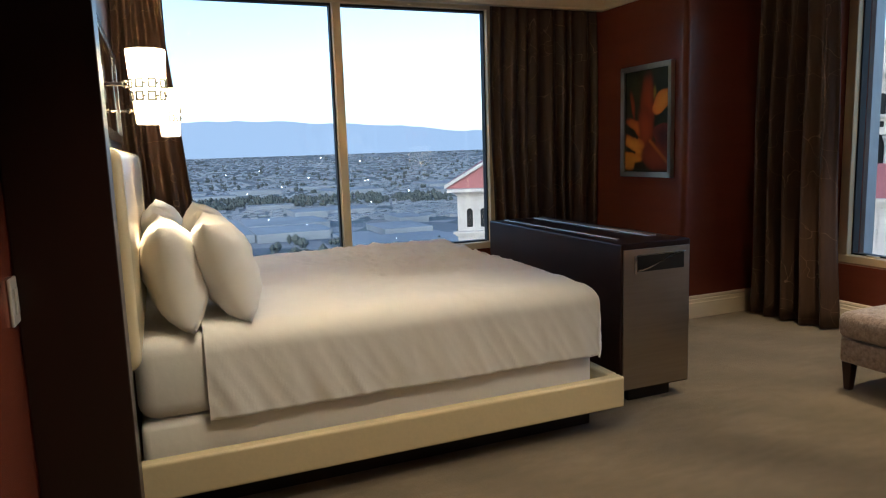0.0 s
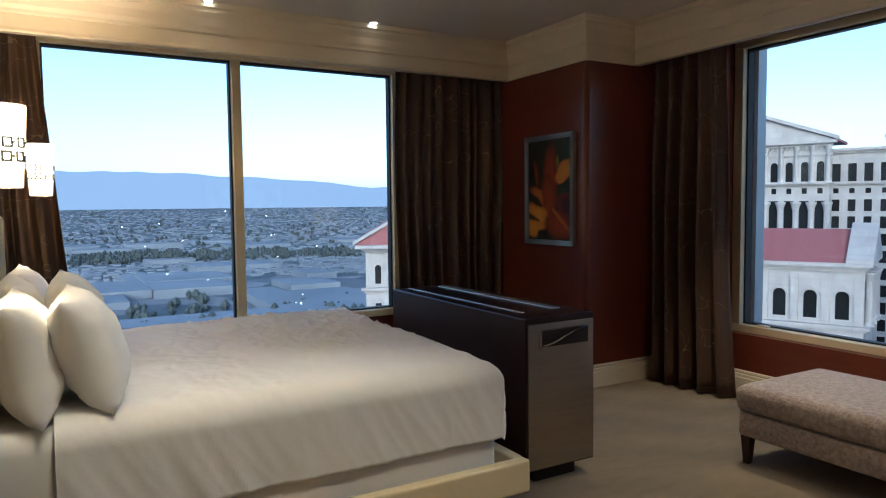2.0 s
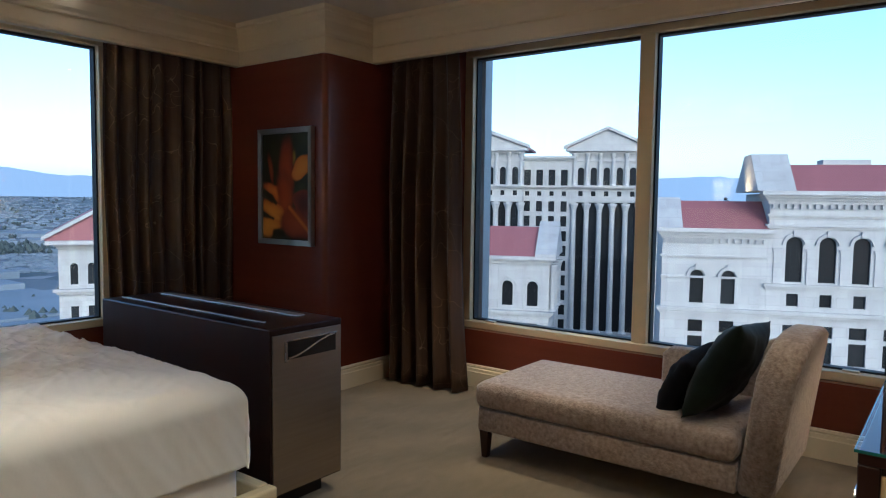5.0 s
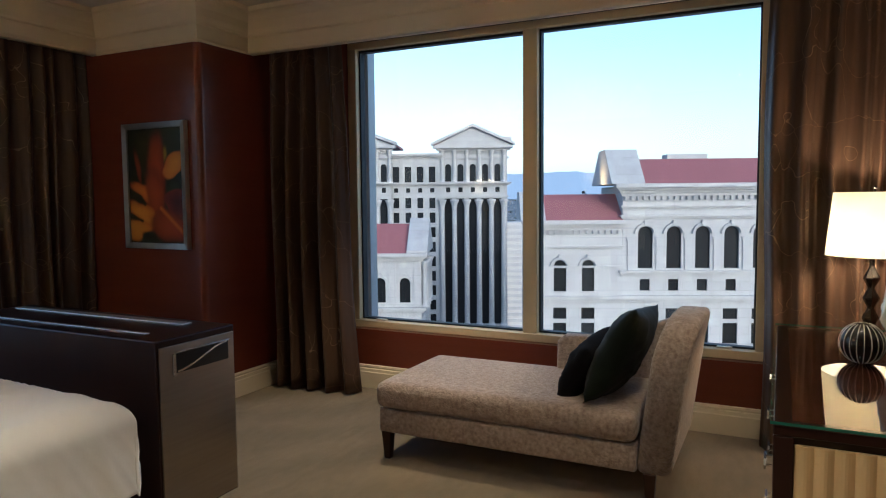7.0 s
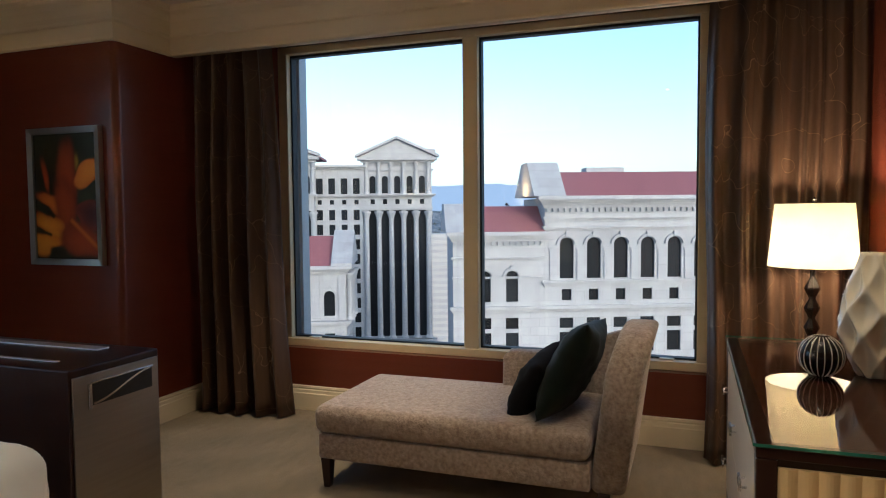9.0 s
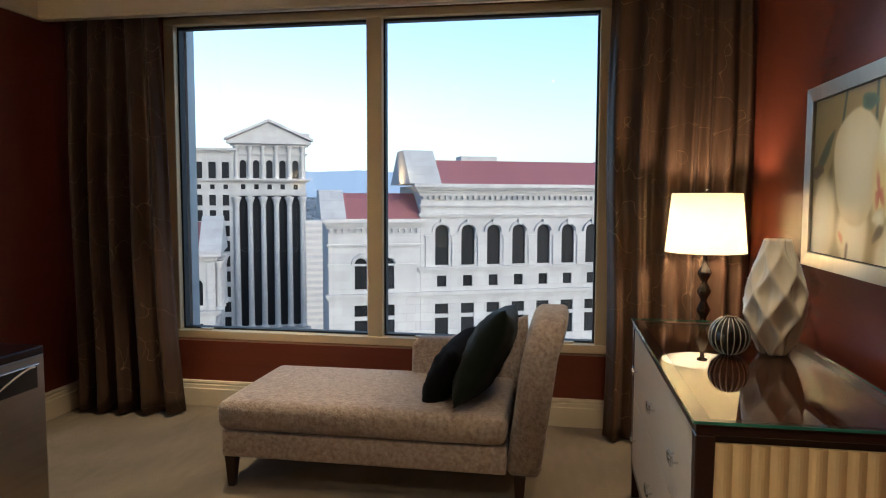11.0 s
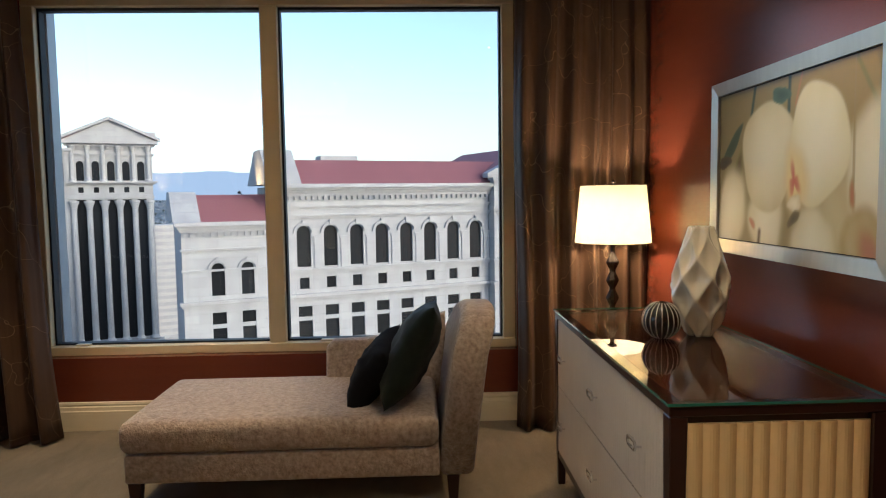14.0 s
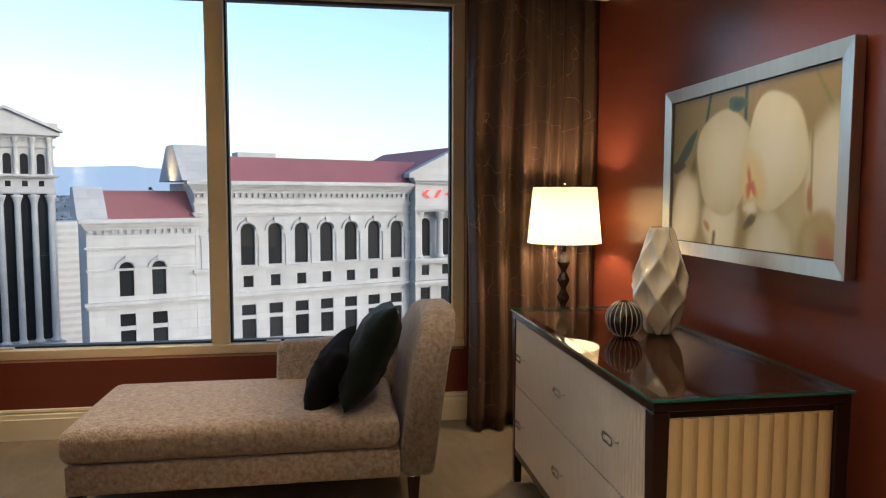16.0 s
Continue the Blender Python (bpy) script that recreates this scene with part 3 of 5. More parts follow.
# mirror over the headboard
mi = tagged(empty("wall_mirror", pose(0.29, 4.6, 1.72)), "wide silver-framed wall mirror above the headboard", "mirror")
part("glass", box(0.012, 0.034, -1.02, 1.10, -0.20, 0.20), MIRROR, mi)
bm = box(0.0, 0.045, -1.08, 1.16, 0.20, 0.25, 0.004)
box(0.0, 0.045, -1.08, 1.16, -0.25, -0.20, 0.004, bm=bm)
box(0.0, 0.045, -1.08, -1.02, -0.20, 0.20, 0.004, bm=bm)
box(0.0, 0.045, 1.10, 1.16, -0.20, 0.20, 0.004, bm=bm)
part("frame", bm, CHROME, mi)


def sconce(m, reach):
    s = tagged(empty("wall_sconce", m), "chrome wall sconce with lit opal glass shade and lattice band", "sconce", "sconces over the bed")
    part("backplate", box(0.0, 0.018, -0.035, 0.035, -0.07, 0.07, 0.006), CHROME, s)
    bm = box(0.018, reach, -0.008, 0.008, -0.008, 0.008, 0.003)
    part("arm", bm, CHROME, s)
    part("knob", lathe([(0.0, -0.016), (0.014, -0.01), (0.018, 0.0), (0.014, 0.01), (0.0, 0.016)], 16, (0.09, 0, 0)), CHROME, s, smooth=True)
    part("shade", lathe([(0.052, -0.155), (0.055, -0.15), (0.074, 0.13), (0.070, 0.13), (0.051, -0.145)], 32, (reach, 0, 0), False), OPAL, s, "lit opal glass shade", True)
    bm = bmesh.new()
    for r in range(2):
        for k in range(9):
            a = 2 * math.pi * k / 9 + r * 0.05
            z = -0.048 + r * 0.048
            rad = 0.0605 + (z + 0.155) / 0.285 * 0.0165 - 0.0015
            fr = bmesh.new()
            for (u0, u1, v0, v1) in ((-0.017, 0.017, -0.019, -0.0115), (-0.017, 0.017, 0.0115, 0.019), (-0.017, -0.0095, -0.0115, 0.0115), (0.0095, 0.017, -0.0115, 0.0115), (0.017, 0.026, -0.004, 0.004)):
                box(-0.0015, 0.0015, u0, u1, v0, v1, bm=fr)
            bmesh.ops.transform(fr, verts=fr.verts, matrix=Matrix.Translation((reach, 0, z)) @ Matrix.Rotation(a, 4, "Z") @ Matrix.Translation((rad, 0, 0)))
            add(bm, fr)
    part("lattice_band", bm, BLACK, s, "dark lattice band round the shade")
    return s


sconce(pose(0.33, 4.256, 1.67), 0.17)
sconce(pose(0.29, 5.85, 1.67), 0.31)

# ---- television lift cabinet at the bed's foot ----
cb = tagged(empty("lift_cabinet", pose(2.896, 4.912, 0)), "glossy dark wood television lift cabinet with steel end panel", "cabinet")
cx, cy = 0.226, 0.76
part("body", box(-cx, cx, -cy, cy, 0.075, 0.866, 0.006), WENGE, cb)
part("plinth", box(-cx + 0.09, cx - 0.09, -cy + 0.05, cy - 0.05, 0.0, 0.075), BLACK, cb)
part("end_panel", box(-cx + 0.012, cx - 0.012, -cy - 0.008, -cy, 0.085, 0.835, 0.002), STEEL, cb, "brushed steel end panel")
part("grip_recess", box(-0.135, 0.175, -cy - 0.011, -cy - 0.008, 0.715, 0.80), PAD, cb, "black recessed grip")
bm = box(-0.15, -0.135, -cy - 0.018, -cy - 0.008, 0.705, 0.80, 0.002)
box(-0.135, 0.18, -cy - 0.016, -cy - 0.008, 0.80, 0.806, 0.002, bm=bm)
part("grip_trim", bm, CHROME, cb)
bm = bmesh.new()
prev = None
for k in range(21):
    u = k / 20
    x, z = -0.125 + 0.29 * u, 0.722 + 0.076 * (u * u * (3 - 2 * u))
    q = [bm.verts.new((x, -cy - 0.014, z - 0.004)), bm.verts.new((x, -cy - 0.014, z + 0.004)), bm.verts.new((x, -cy - 0.010, z + 0.004)), bm.verts.new((x, -cy - 0.010, z - 0.004))]
    if prev:
        for a in range(4):
            bm.faces.new((prev[a], q[a], q[(a + 1) % 4], prev[(a + 1) % 4]))
    prev = q
part("grip_curve", bm, CHROME, cb)
part("lid_strip", box(0.105, 0.165, -0.555, 0.70, 0.866, 0.871, 0.001), SATIN, cb, "polished steel lid strip")
part("lid_strip", box(-0.125, -0.105, -0.585, 0.72, 0.866, 0.870, 0.001), SATIN, cb, "narrow steel lid strip")


# ---- pictures ----
def print_material(name):
    m = bpy.data.materials.new(name)
    m.use_nodes = True
    nt = m.node_tree
    b = nt.nodes["Principled BSDF"]
    at = nt.nodes.new("ShaderNodeAttribute")
    at.attribute_name = "ink"
    nt.links.new(at.outputs["Color"], b.inputs["Base Color"])
    b.inputs["Roughness"].default_value = 0.3
    b.inputs["Specular IOR Level"].default_value = 0.3
    return m


def mix3(a, b, f):
    return tuple(p + (q - p) * f for p, q in zip(a, b))


def petal(c, u, v, at, size, turn, inner, outer, edge=0.10, wob=0.08, seed=0.0):
    """Lay a soft-edged printed petal over colour c; u, v run right and up in metres."""
    dx, dz = u - at[0], v - at[1]
    x = (dx * math.cos(turn) + dz * math.sin(turn)) / size[0]
    z = (-dx * math.sin(turn) + dz * math.cos(turn)) / size[1]
    ang = math.atan2(z, x)
    r = math.hypot(x, z) / (1 + wob * math.sin(3 * ang + seed) + 0.5 * wob * math.sin(5 * ang + 2 * seed))
    if r > 1 + edge:
        return c
    f = max(0.0, min(1.0, (1 + edge - r) / (2 * edge)))
    vein = 0.5 + 0.5 * noise.noise(Vector((x * 2.5 + seed, z * 1.2, seed)))
    tone = mix3(inner, outer, max(0.0, min(1.0, r ** 2 * (0.55 + 0.6 * vein))))
    return mix3(c, tone, f * f * (3 - 2 * f))


def streak(c, u, v, a, b, half, tone, soft=0.5):
    ax, az = a
    ex, ez = b[0] - ax, b[1] - az
    t = max(0.0, min(1.0, ((u - ax) * ex + (v - az) * ez) / (ex * ex + ez * ez)))
    d = math.hypot(u - ax - t * ex, v - az - t * ez) / half
    f = max(0.0, min(1.0, (1 + soft - d) / (2 * soft)))
    return mix3(c, tone, f)


def orchid_ink(u, v):
    c = mix3((0.46, 0.35, 0.17), (0.56, 0.37, 0.11), max(0.0, min(1.0, u + 0.5)))
    c = mix3(c, (0.60, 0.48, 0.26), max(0.0, min(1.0, -0.1 - 1.6 * v - 0.4 * u)))
    c = (0.62 * c[0], 0.66 * c[1], 0.62 * c[2])
    teal, brown, olive = (0.05, 0.085, 0.055), (0.13, 0.08, 0.035), (0.24, 0.22, 0.06)
    white, cream, honey = (0.84, 0.80, 0.62), (0.60, 0.53, 0.30), (0.42, 0.31, 0.11)
    c = streak(c, u, v, (-0.215, 0.34), (-0.29, 0.04), 0.010, teal)
    c = streak(c, u, v, (0.03, 0.34), (0.025, 0.18), 0.010, teal)
    c = streak(c, u, v, (0.12, 0.34), (0.07, 0.2), 0.005, (0.45, 0.22, 0.09))
    c = streak(c, u, v, (0.38, 0.34), (0.56, 0.07), 0.008, olive)
    c = streak(c, u, v, (0.52, 0.34), (0.54, 0.2), 0.006, olive)
    c = petal(c, u, v, (-0.41, 0.09), (0.11, 0.030), 0.75, teal, (0.10, 0.14, 0.08), seed=1)
    c = petal(c, u, v, (-0.48, 0.02), (0.06, 0.026), 0.15, (0.07, 0.06, 0.04), brown, seed=2)
    c = petal(c, u, v, (-0.36, -0.03), (0.035, 0.09), -0.3, brown, olive, 0.35, seed=3)
    for at, size, turn, a, b, sd in (((-0.42, -0.20), (0.12, 0.20), -0.3, white, cream, 1.0), ((0.33, -0.22), (0.11, 0.22), 0.35, cream, honey, 2.0),
                                     ((0.19, -0.30), (0.14, 0.14), 0.1, white, cream, 3.0), ((0.52, -0.05), (0.16, 0.21), 0.1, white, cream, 4.0),
                                     ((0.46, -0.28), (0.11, 0.12), 0.5, cream, honey, 5.0), ((-0.13, -0.22), (0.13, 0.14), 0.1, white, cream, 6.0),
                                     ((-0.12, 0.03), (0.20, 0.21), 0.15, (0.80, 0.75, 0.56), cream, 7.0), ((0.205, 0.05), (0.175, 0.21), -0.05, white, (0.70, 0.64, 0.38), 8.0)):
        c = petal(c, u, v, at, size, turn, a, b, 0.04 if sd > 6.5 else 0.2, 0.05, sd)
    c = petal(c, u, v, (-0.03, 0.245), (0.065, 0.03), -0.1, teal, (0.10, 0.17, 0.10), seed=1)
    c = streak(c, u, v, (0.40, 0.34), (0.405, -0.12), 0.004, (0.34, 0.25, 0.09))
    c = petal(c, u, v, (0.08, -0.06), (0.075, 0.12), 0.15, (0.80, 0.66, 0.30), (0.72, 0.60, 0.34), 0.4, seed=2)
    c = petal(c, u, v, (0.07, -0.07), (0.032, 0.048), 0.2, (0.60, 0.17, 0.11), (0.70, 0.46, 0.20), 0.35, 0.45, 3)
    c = petal(c, u, v, (0.075, -0.15), (0.045, 0.03), 0.1, white, cream, 0.25, seed=5)
    c = petal(c, u, v, (0.07, -0.205), (0.050, 0.020), 0.6, (0.12, 0.09, 0.04), (0.26, 0.2, 0.08), 0.2, seed=4)
    c = petal(c, u, v, (-0.23, -0.23), (0.035, 0.016), -0.7, (0.55, 0.22, 0.13), cream, 0.3, seed=4)
    c = streak(c, u, v, (-0.17, -0.26), (-0.18, -0.34), 0.010, brown, 0.8)
    c = petal(c, u, v, (0.40, -0.12), (0.014, 0.05), 0.1, (0.50, 0.20, 0.10), honey, 0.4, seed=4)
    c = petal(c, u, v, (0.49, -0.30), (0.05, 0.10), 0.5, (0.46, 0.22, 0.13), honey, 0.6, seed=6)
    return c


def lily_ink(u, v):
    # ground darkens to the left: uneven light on the print put into the ink
    c = mix3((0.014, 0.017, 0.010), (0.035, 0.042, 0.022), max(0.0, min(1.0, 0.5 + 1.2 * u + 0.4 * noise.noise(Vector((u * 6, v * 6, 0))))))
    red, rust, orange, amber = (0.13, 0.020, 0.012), (0.30, 0.055, 0.015), (0.52, 0.15, 0.02), (0.66, 0.27, 0.03)
    c = petal(c, u, v, (-0.10, 0.26), (0.10, 0.13), 0.2, (0.03, 0.03, 0.012), (0.02, 0.02, 0.01), 0.4, seed=2)
    c = petal(c, u, v, (-0.17, 0.14), (0.025, 0.12), 0.2, rust, red, 0.4, seed=1)
    c = petal(c, u, v, (0.10, 0.22), (0.022, 0.06), -0.1, (0.30, 0.24, 0.03), (0.12, 0.09, 0.02), 0.5, seed=1)
    c = petal(c, u, v, (0.02, 0.14), (0.085, 0.24), 0.05, rust, red, 0.25, seed=5)
    c = petal(c, u, v, (0.20, 0.15), (0.14, 0.075), 0.55, amber, orange, 0.10, seed=3)
    c = petal(c, u, v, (0.17, -0.01), (0.07, 0.05), 0.4, (0.03, 0.045, 0.02), (0.02, 0.025, 0.012), 0.3, seed=3)
    c = petal(c, u, v, (-0.10, -0.05), (0.15, 0.055), -0.5, orange, rust, 0.2, 0.2, 4)
    c = petal(c, u, v, (0.0, -0.08), (0.09, 0.21), 0.1, rust, red, 0.3, seed=7)
    c = petal(c, u, v, (0.22, -0.12), (0.13, 0.10), -0.1, (0.06, 0.018, 0.022), (0.20, 0.035, 0.025), 0.08, seed=6)
    c = petal(c, u, v, (-0.14, -0.20), (0.17, 0.075), -0.55, amber, rust, 0.15, 0.22, 4)
    c = petal(c, u, v, (-0.20, -0.31), (0.12, 0.075), 0.1, amber, orange, 0.2, 0.2, 1)
    c = petal(c, u, v, (0.13, -0.29), (0.19, 0.11), -0.25, rust, red, 0.2, seed=2)
    c = streak(c, u, v, (0.05, -0.16), (0.27, -0.34), 0.012, orange, 0.9)
    for p, q, h in (((-0.17, -0.09), (-0.11, -0.13), 0.012), ((-0.24, -0.22), (-0.14, -0.25), 0.010), ((-0.12, -0.36), (-0.03, -0.37), 0.025)):
        c = streak(c, u, v, p, q, h, (0.02, 0.018, 0.01), 0.6)
    return c


def picture(name, m, w, h, fw, frame_mat, ink, label):
    """Framed print: local x to the viewer's right, y away from the viewer, z up."""
    p = tagged(empty(name, m), label, "picture")
    bar = [(-0.5, -0.5, 0.5, -0.5), (-0.5, 0.5, 0.5, 0.5), (-0.5, -0.5, -0.5, 0.5), (0.5, -0.5, 0.5, 0.5)]
    for x0, z0, x1, z1 in bar:
        pts = [(x0 * w, z0 * h), (x1 * w, z1 * h), (x1 * (w - 2 * fw), z1 * (h - 2 * fw)), (x0 * (w - 2 * fw), z0 * (h - 2 * fw))]
        bm = extrude_outline(pts, "y", -0.020, 0.018)
        for vtx in bm.verts:
            if vtx.co.y < 0 and (abs(vtx.co.x) < w / 2 - fw + 1e-4 and abs(vtx.co.z) < h / 2 - fw + 1e-4):
                vtx.co.y += 0.006
        part("frame_bar", bm, frame_mat, p)
    part("backing", box(-w / 2 + fw, w / 2 - fw, 0.0, 0.012, -h / 2 + fw, h / 2 - fw), BLACK, p)
    pw, ph = w - 2 * fw - 0.008, h - 2 * fw - 0.008
    nx, nz = int(pw / 0.0065), int(ph / 0.0065)
    bm = bmesh.new()
    layer = bm.loops.layers.float_color.new("ink")
    grid = [[bm.verts.new((pw * (i / nx - 0.5), -0.003, ph * (k / nz - 0.5))) for i in range(nx + 1)] for k in range(nz + 1)]
    tone = {vtx: (*ink(vtx.co.x, vtx.co.z), 1.0) for row in grid for vtx in row}
    for k in range(nz):
        for i in range(nx):
            f = bm.faces.new((grid[k][i], grid[k][i + 1], grid[k + 1][i + 1], grid[k + 1][i]))
            for lp in f.loops:
                lp[layer] = tone[lp.vert]
    part("print", bm, print_material(name + "_ink"), p)
    return p


picture("orchid_picture", pose((3.946 + 2.766) / 2, 1.173, 1.522, 0, 0, 180), 1.18, 0.73, 0.055, ALU, orchid_ink, "framed print of white orchids in a brushed silver frame")
picture("flower_picture", pose(4.199, 5.865, 1.556, 0, 0, -90), 0.62, 0.897, 0.04, ALU, lily_ink, "framed print of an orange lily on dark ground, silver frame")


# ---- chaise longue ----
ch = tagged(empty("chaise_longue", pose(4.268, 3.045, 0) @ Matrix.Diagonal((1, 1.02, 1, 1))), "taupe chenille chaise longue with one arm and dark tapered legs", "chaise")


def soften(bm, offset, seg, keep=lambda e: True):
    bmesh.ops.bevel(bm, geom=[e for e in bm.edges if keep(e)], offset=offset, segments=seg, affect="EDGES", profile=0.5)
    return bm


part("base_frame", box(-0.375, 0.40, -0.60, 0.775, 0.155, 0.285, 0.012, 3), CHENILLE, ch, smooth=True)


def seat_cushion():
    bm = box(-0.39, 0.40, -0.60, 0.80, 0.287, 0.435, 0.05, 4)
    bmesh.ops.subdivide_edges(bm, edges=[e for e in bm.edges if e.calc_length() > 0.3], cuts=10, use_grid_fill=True)
    for v in bm.verts:
        if v.co.z > 0.36:
            v.co.z += 0.012 * (1 - (v.co.x / 0.4) ** 2) * (1 - ((v.co.y - 0.1) / 0.72) ** 2)
    return bm


part("seat", seat_cushion(), CHENILLE, ch, smooth=True)


def back_rest():
    """Scrolled back: high on the room side, falling towards the window arm."""
    outline = [(-0.37, 0.16), (-0.385, 0.70), (-0.375, 0.79), (-0.33, 0.85), (-0.25, 0.885), (-0.12, 0.90), (0.05, 0.895), (0.20, 0.86), (0.32, 0.79), (0.41, 0.72), (0.42, 0.16)]
    bm = extrude_outline(outline, "y", -0.09, 0.07)
    bmesh.ops.bevel(bm, geom=[e for e in bm.edges if abs(e.verts[0].co.y - e.verts[1].co.y) < 1e-5], offset=0.035, segments=4, affect="EDGES", profile=0.5)
    for v in bm.verts:
        v.co.y += -0.668 - 0.122 * max(0.0, (v.co.z - 0.42) / 0.48) ** 1.2
    return bm


part("backrest", back_rest(), CHENILLE, ch, "curved high back", smooth=True)
arm = extrude_outline([(-0.66, 0.16), (-0.03, 0.16), (-0.015, 0.40), (-0.02, 0.60), (-0.06, 0.638), (-0.20, 0.64), (-0.36, 0.655), (-0.48, 0.69), (-0.58, 0.75), (-0.66, 0.78)], "x", 0.31, 0.43)
soften(arm, 0.03, 4, lambda e: abs(e.verts[0].co.x - e.verts[1].co.x) < 1e-5)
part("armrest", arm, CHENILLE, ch, smooth=True)
for lx, ly in ((-0.345, 0.735), (0.36, 0.735), (-0.345, -0.66), (0.36, -0.66)):
    bm = box(lx - 0.028, lx + 0.028, ly - 0.028, ly + 0.028, 0.0, 0.157, 0.003, 1)
    for v in bm.verts:
        if v.co.z < 0.05:
            v.co.x = lx + (v.co.x - lx) * 0.62
            v.co.y = ly + (v.co.y - ly) * 0.62
    part("leg", bm, WENGE, ch)
cushion("throw_pillow", 0.40, 0.37, 0.17, VELVET, pose(4.17, 2.735, 0.585, 60, 10, 170), "plump black velvet throw pillow on the chaise", "pillow", "pillows on the chaise", 0, 3)
cushion("throw_pillow", 0.53, 0.52, 0.20, VELVET_G, pose(4.16, 2.555, 0.67, 63, -5, 178), "large dark green velvet throw pillow leaning on the chaise back", "pillow", "pillows on the chaise", 0, 8)

# ---- dresser ----
DX0, DX1, DY0, DY1 = 2.64, 4.165, 1.25, 1.855
dr = tagged(empty("dresser", pose(2.64, 1.25, 0)), "dark wood dresser with fluted ivory drawer fronts and maple end panels", "dresser")
DW, DD = DX1 - DX0, DY1 - DY0
P = 0.05
for px, py in ((0, 0), (DW - P, 0), (0, DD - P), (DW - P, DD - P)):
    bm = box(px, px + P, py, py + P, 0.0, 0.822, 0.003, 1)
    for v in bm.verts:
        if v.co.z < 0.1:
            v.co.x = px + P / 2 + (v.co.x - px - P / 2) * 0.7
            v.co.y = py + P / 2 + (v.co.y - py - P / 2) * 0.7
    part("leg", bm, WENGE, dr)
part("top_board", box(0, DW, 0, DD, 0.822, 0.852, 0.003, 1), WENGE, dr)
# added thin sheet that carries the painted red reflection
part("reflection_tint", box(0.045, DW - 0.045, 0.045, DD - 0.045, 0.852, 0.8527), REFLECTED_RED, dr, "polished top sheet, tinted red for the wall's reflection")
part("carcase", box(0.02, DW - 0.02, 0.01, DD - 0.03, 0.15, 0.822), WENGE_DULL, dr)
part("apron", box(P, DW - P, DD - 0.03, DD - 0.008, 0.14, 0.175), WENGE, dr)


def fluted(length, z0, z1, pitch, depth, y, mat, name, m, holder):
    """Row of half-round vertical flutes in one panel, facing +y."""
    n = max(1, round(length / pitch))
    pitch = length / n
    pts = [(0, 0)]
    for k in range(n):
        for q in range(7):
            a = q / 6
            pts.append((k * pitch + a * pitch, 0.006 + depth * math.sin(math.pi * a)))
    pts.append((length, 0))
    bm = extrude_outline(pts, "z", z0, z1)
    bmesh.ops.transform(bm, verts=bm.verts, matrix=m)
    return part(name, bm, mat, holder)


def handle(holder, x, z):
    def ring(hw, hh, cut):
        return [(-hw, 0), (-hw + cut, -hh), (hw - cut, -hh), (hw, 0), (hw - cut, hh), (-hw + cut, hh)]
    outer, inner = ring(0.044, 0.016, 0.012), ring(0.037, 0.0105, 0.009)
    bm = bmesh.new()
    for k in range(6):
        q = (k + 1) % 6
        add(bm, extrude_outline([outer[k], outer[q], inner[q], inner[k]], "y", 0.015, 0.022))
    for sx in (-0.041, 0.035):
        box(sx, sx + 0.006, 0.0, 0.016, -0.003, 0.003, bm=bm)
    bmesh.ops.transform(bm, verts=bm.verts, matrix=Matrix.Translation((x, DD + 0.002, z)))
    part("handle", bm, CHROME, holder, "slim six-sided chrome loop handle")


for z0, z1, hz in ((0.178, 0.494, 0.345), (0.500, 0.818, 0.660)):
    d = fluted(DW - 2 * P, z0, z1, 0.024, 0.004, 0, DRAWER, "drawer", Matrix.Translation((P, DD - 0.014, 0)), dr)
    for hx in (2.90 - DX0, 3.405 - DX0, 3.965 - DX0):
        handle(d, hx, hz)
# end panels of maple flutes
for mm in (Matrix.Translation((0.018, P, 0)) @ Matrix.Rotation(radians(90), 4, "Z"), Matrix.Translation((DW - 0.018, DD - P, 0)) @ Matrix.Rotation(radians(-90), 4, "Z")):
    fluted(DD - 2 * P, 0.15, 0.80, 0.046, 0.010, 0, GOLDWOOD, "end_panel", mm, dr)
gt = tagged(empty("glass_top", pose(DX0 - 0.008, DY0 - 0.002, 0.8535)), "clear protective glass sheet lying on the dresser top", "glass top")
sheet = part("sheet", box(0.0015, DW + 0.0125, 0.0015, DD + 0.0085, 0.0, 0.008), [TABLEGLASS, CLEAR], gt)
glaze(sheet, Vector((0, 0, 1)))
bm = bmesh.new()
for a in ((0, DW + 0.014, DD + 0.0087, DD + 0.010, 0.0, 0.008), (0, DW + 0.014, 0, 0.0013, 0, 0.008), (0, 0.0013, 0.0013, DD + 0.0087, 0, 0.008), (DW + 0.0127, DW + 0.014, 0.0013, DD + 0.0087, 0, 0.008)):
    box(*a, bm=bm)
part("edge", bm, GLASSEDGE, gt, "green polished glass edge")

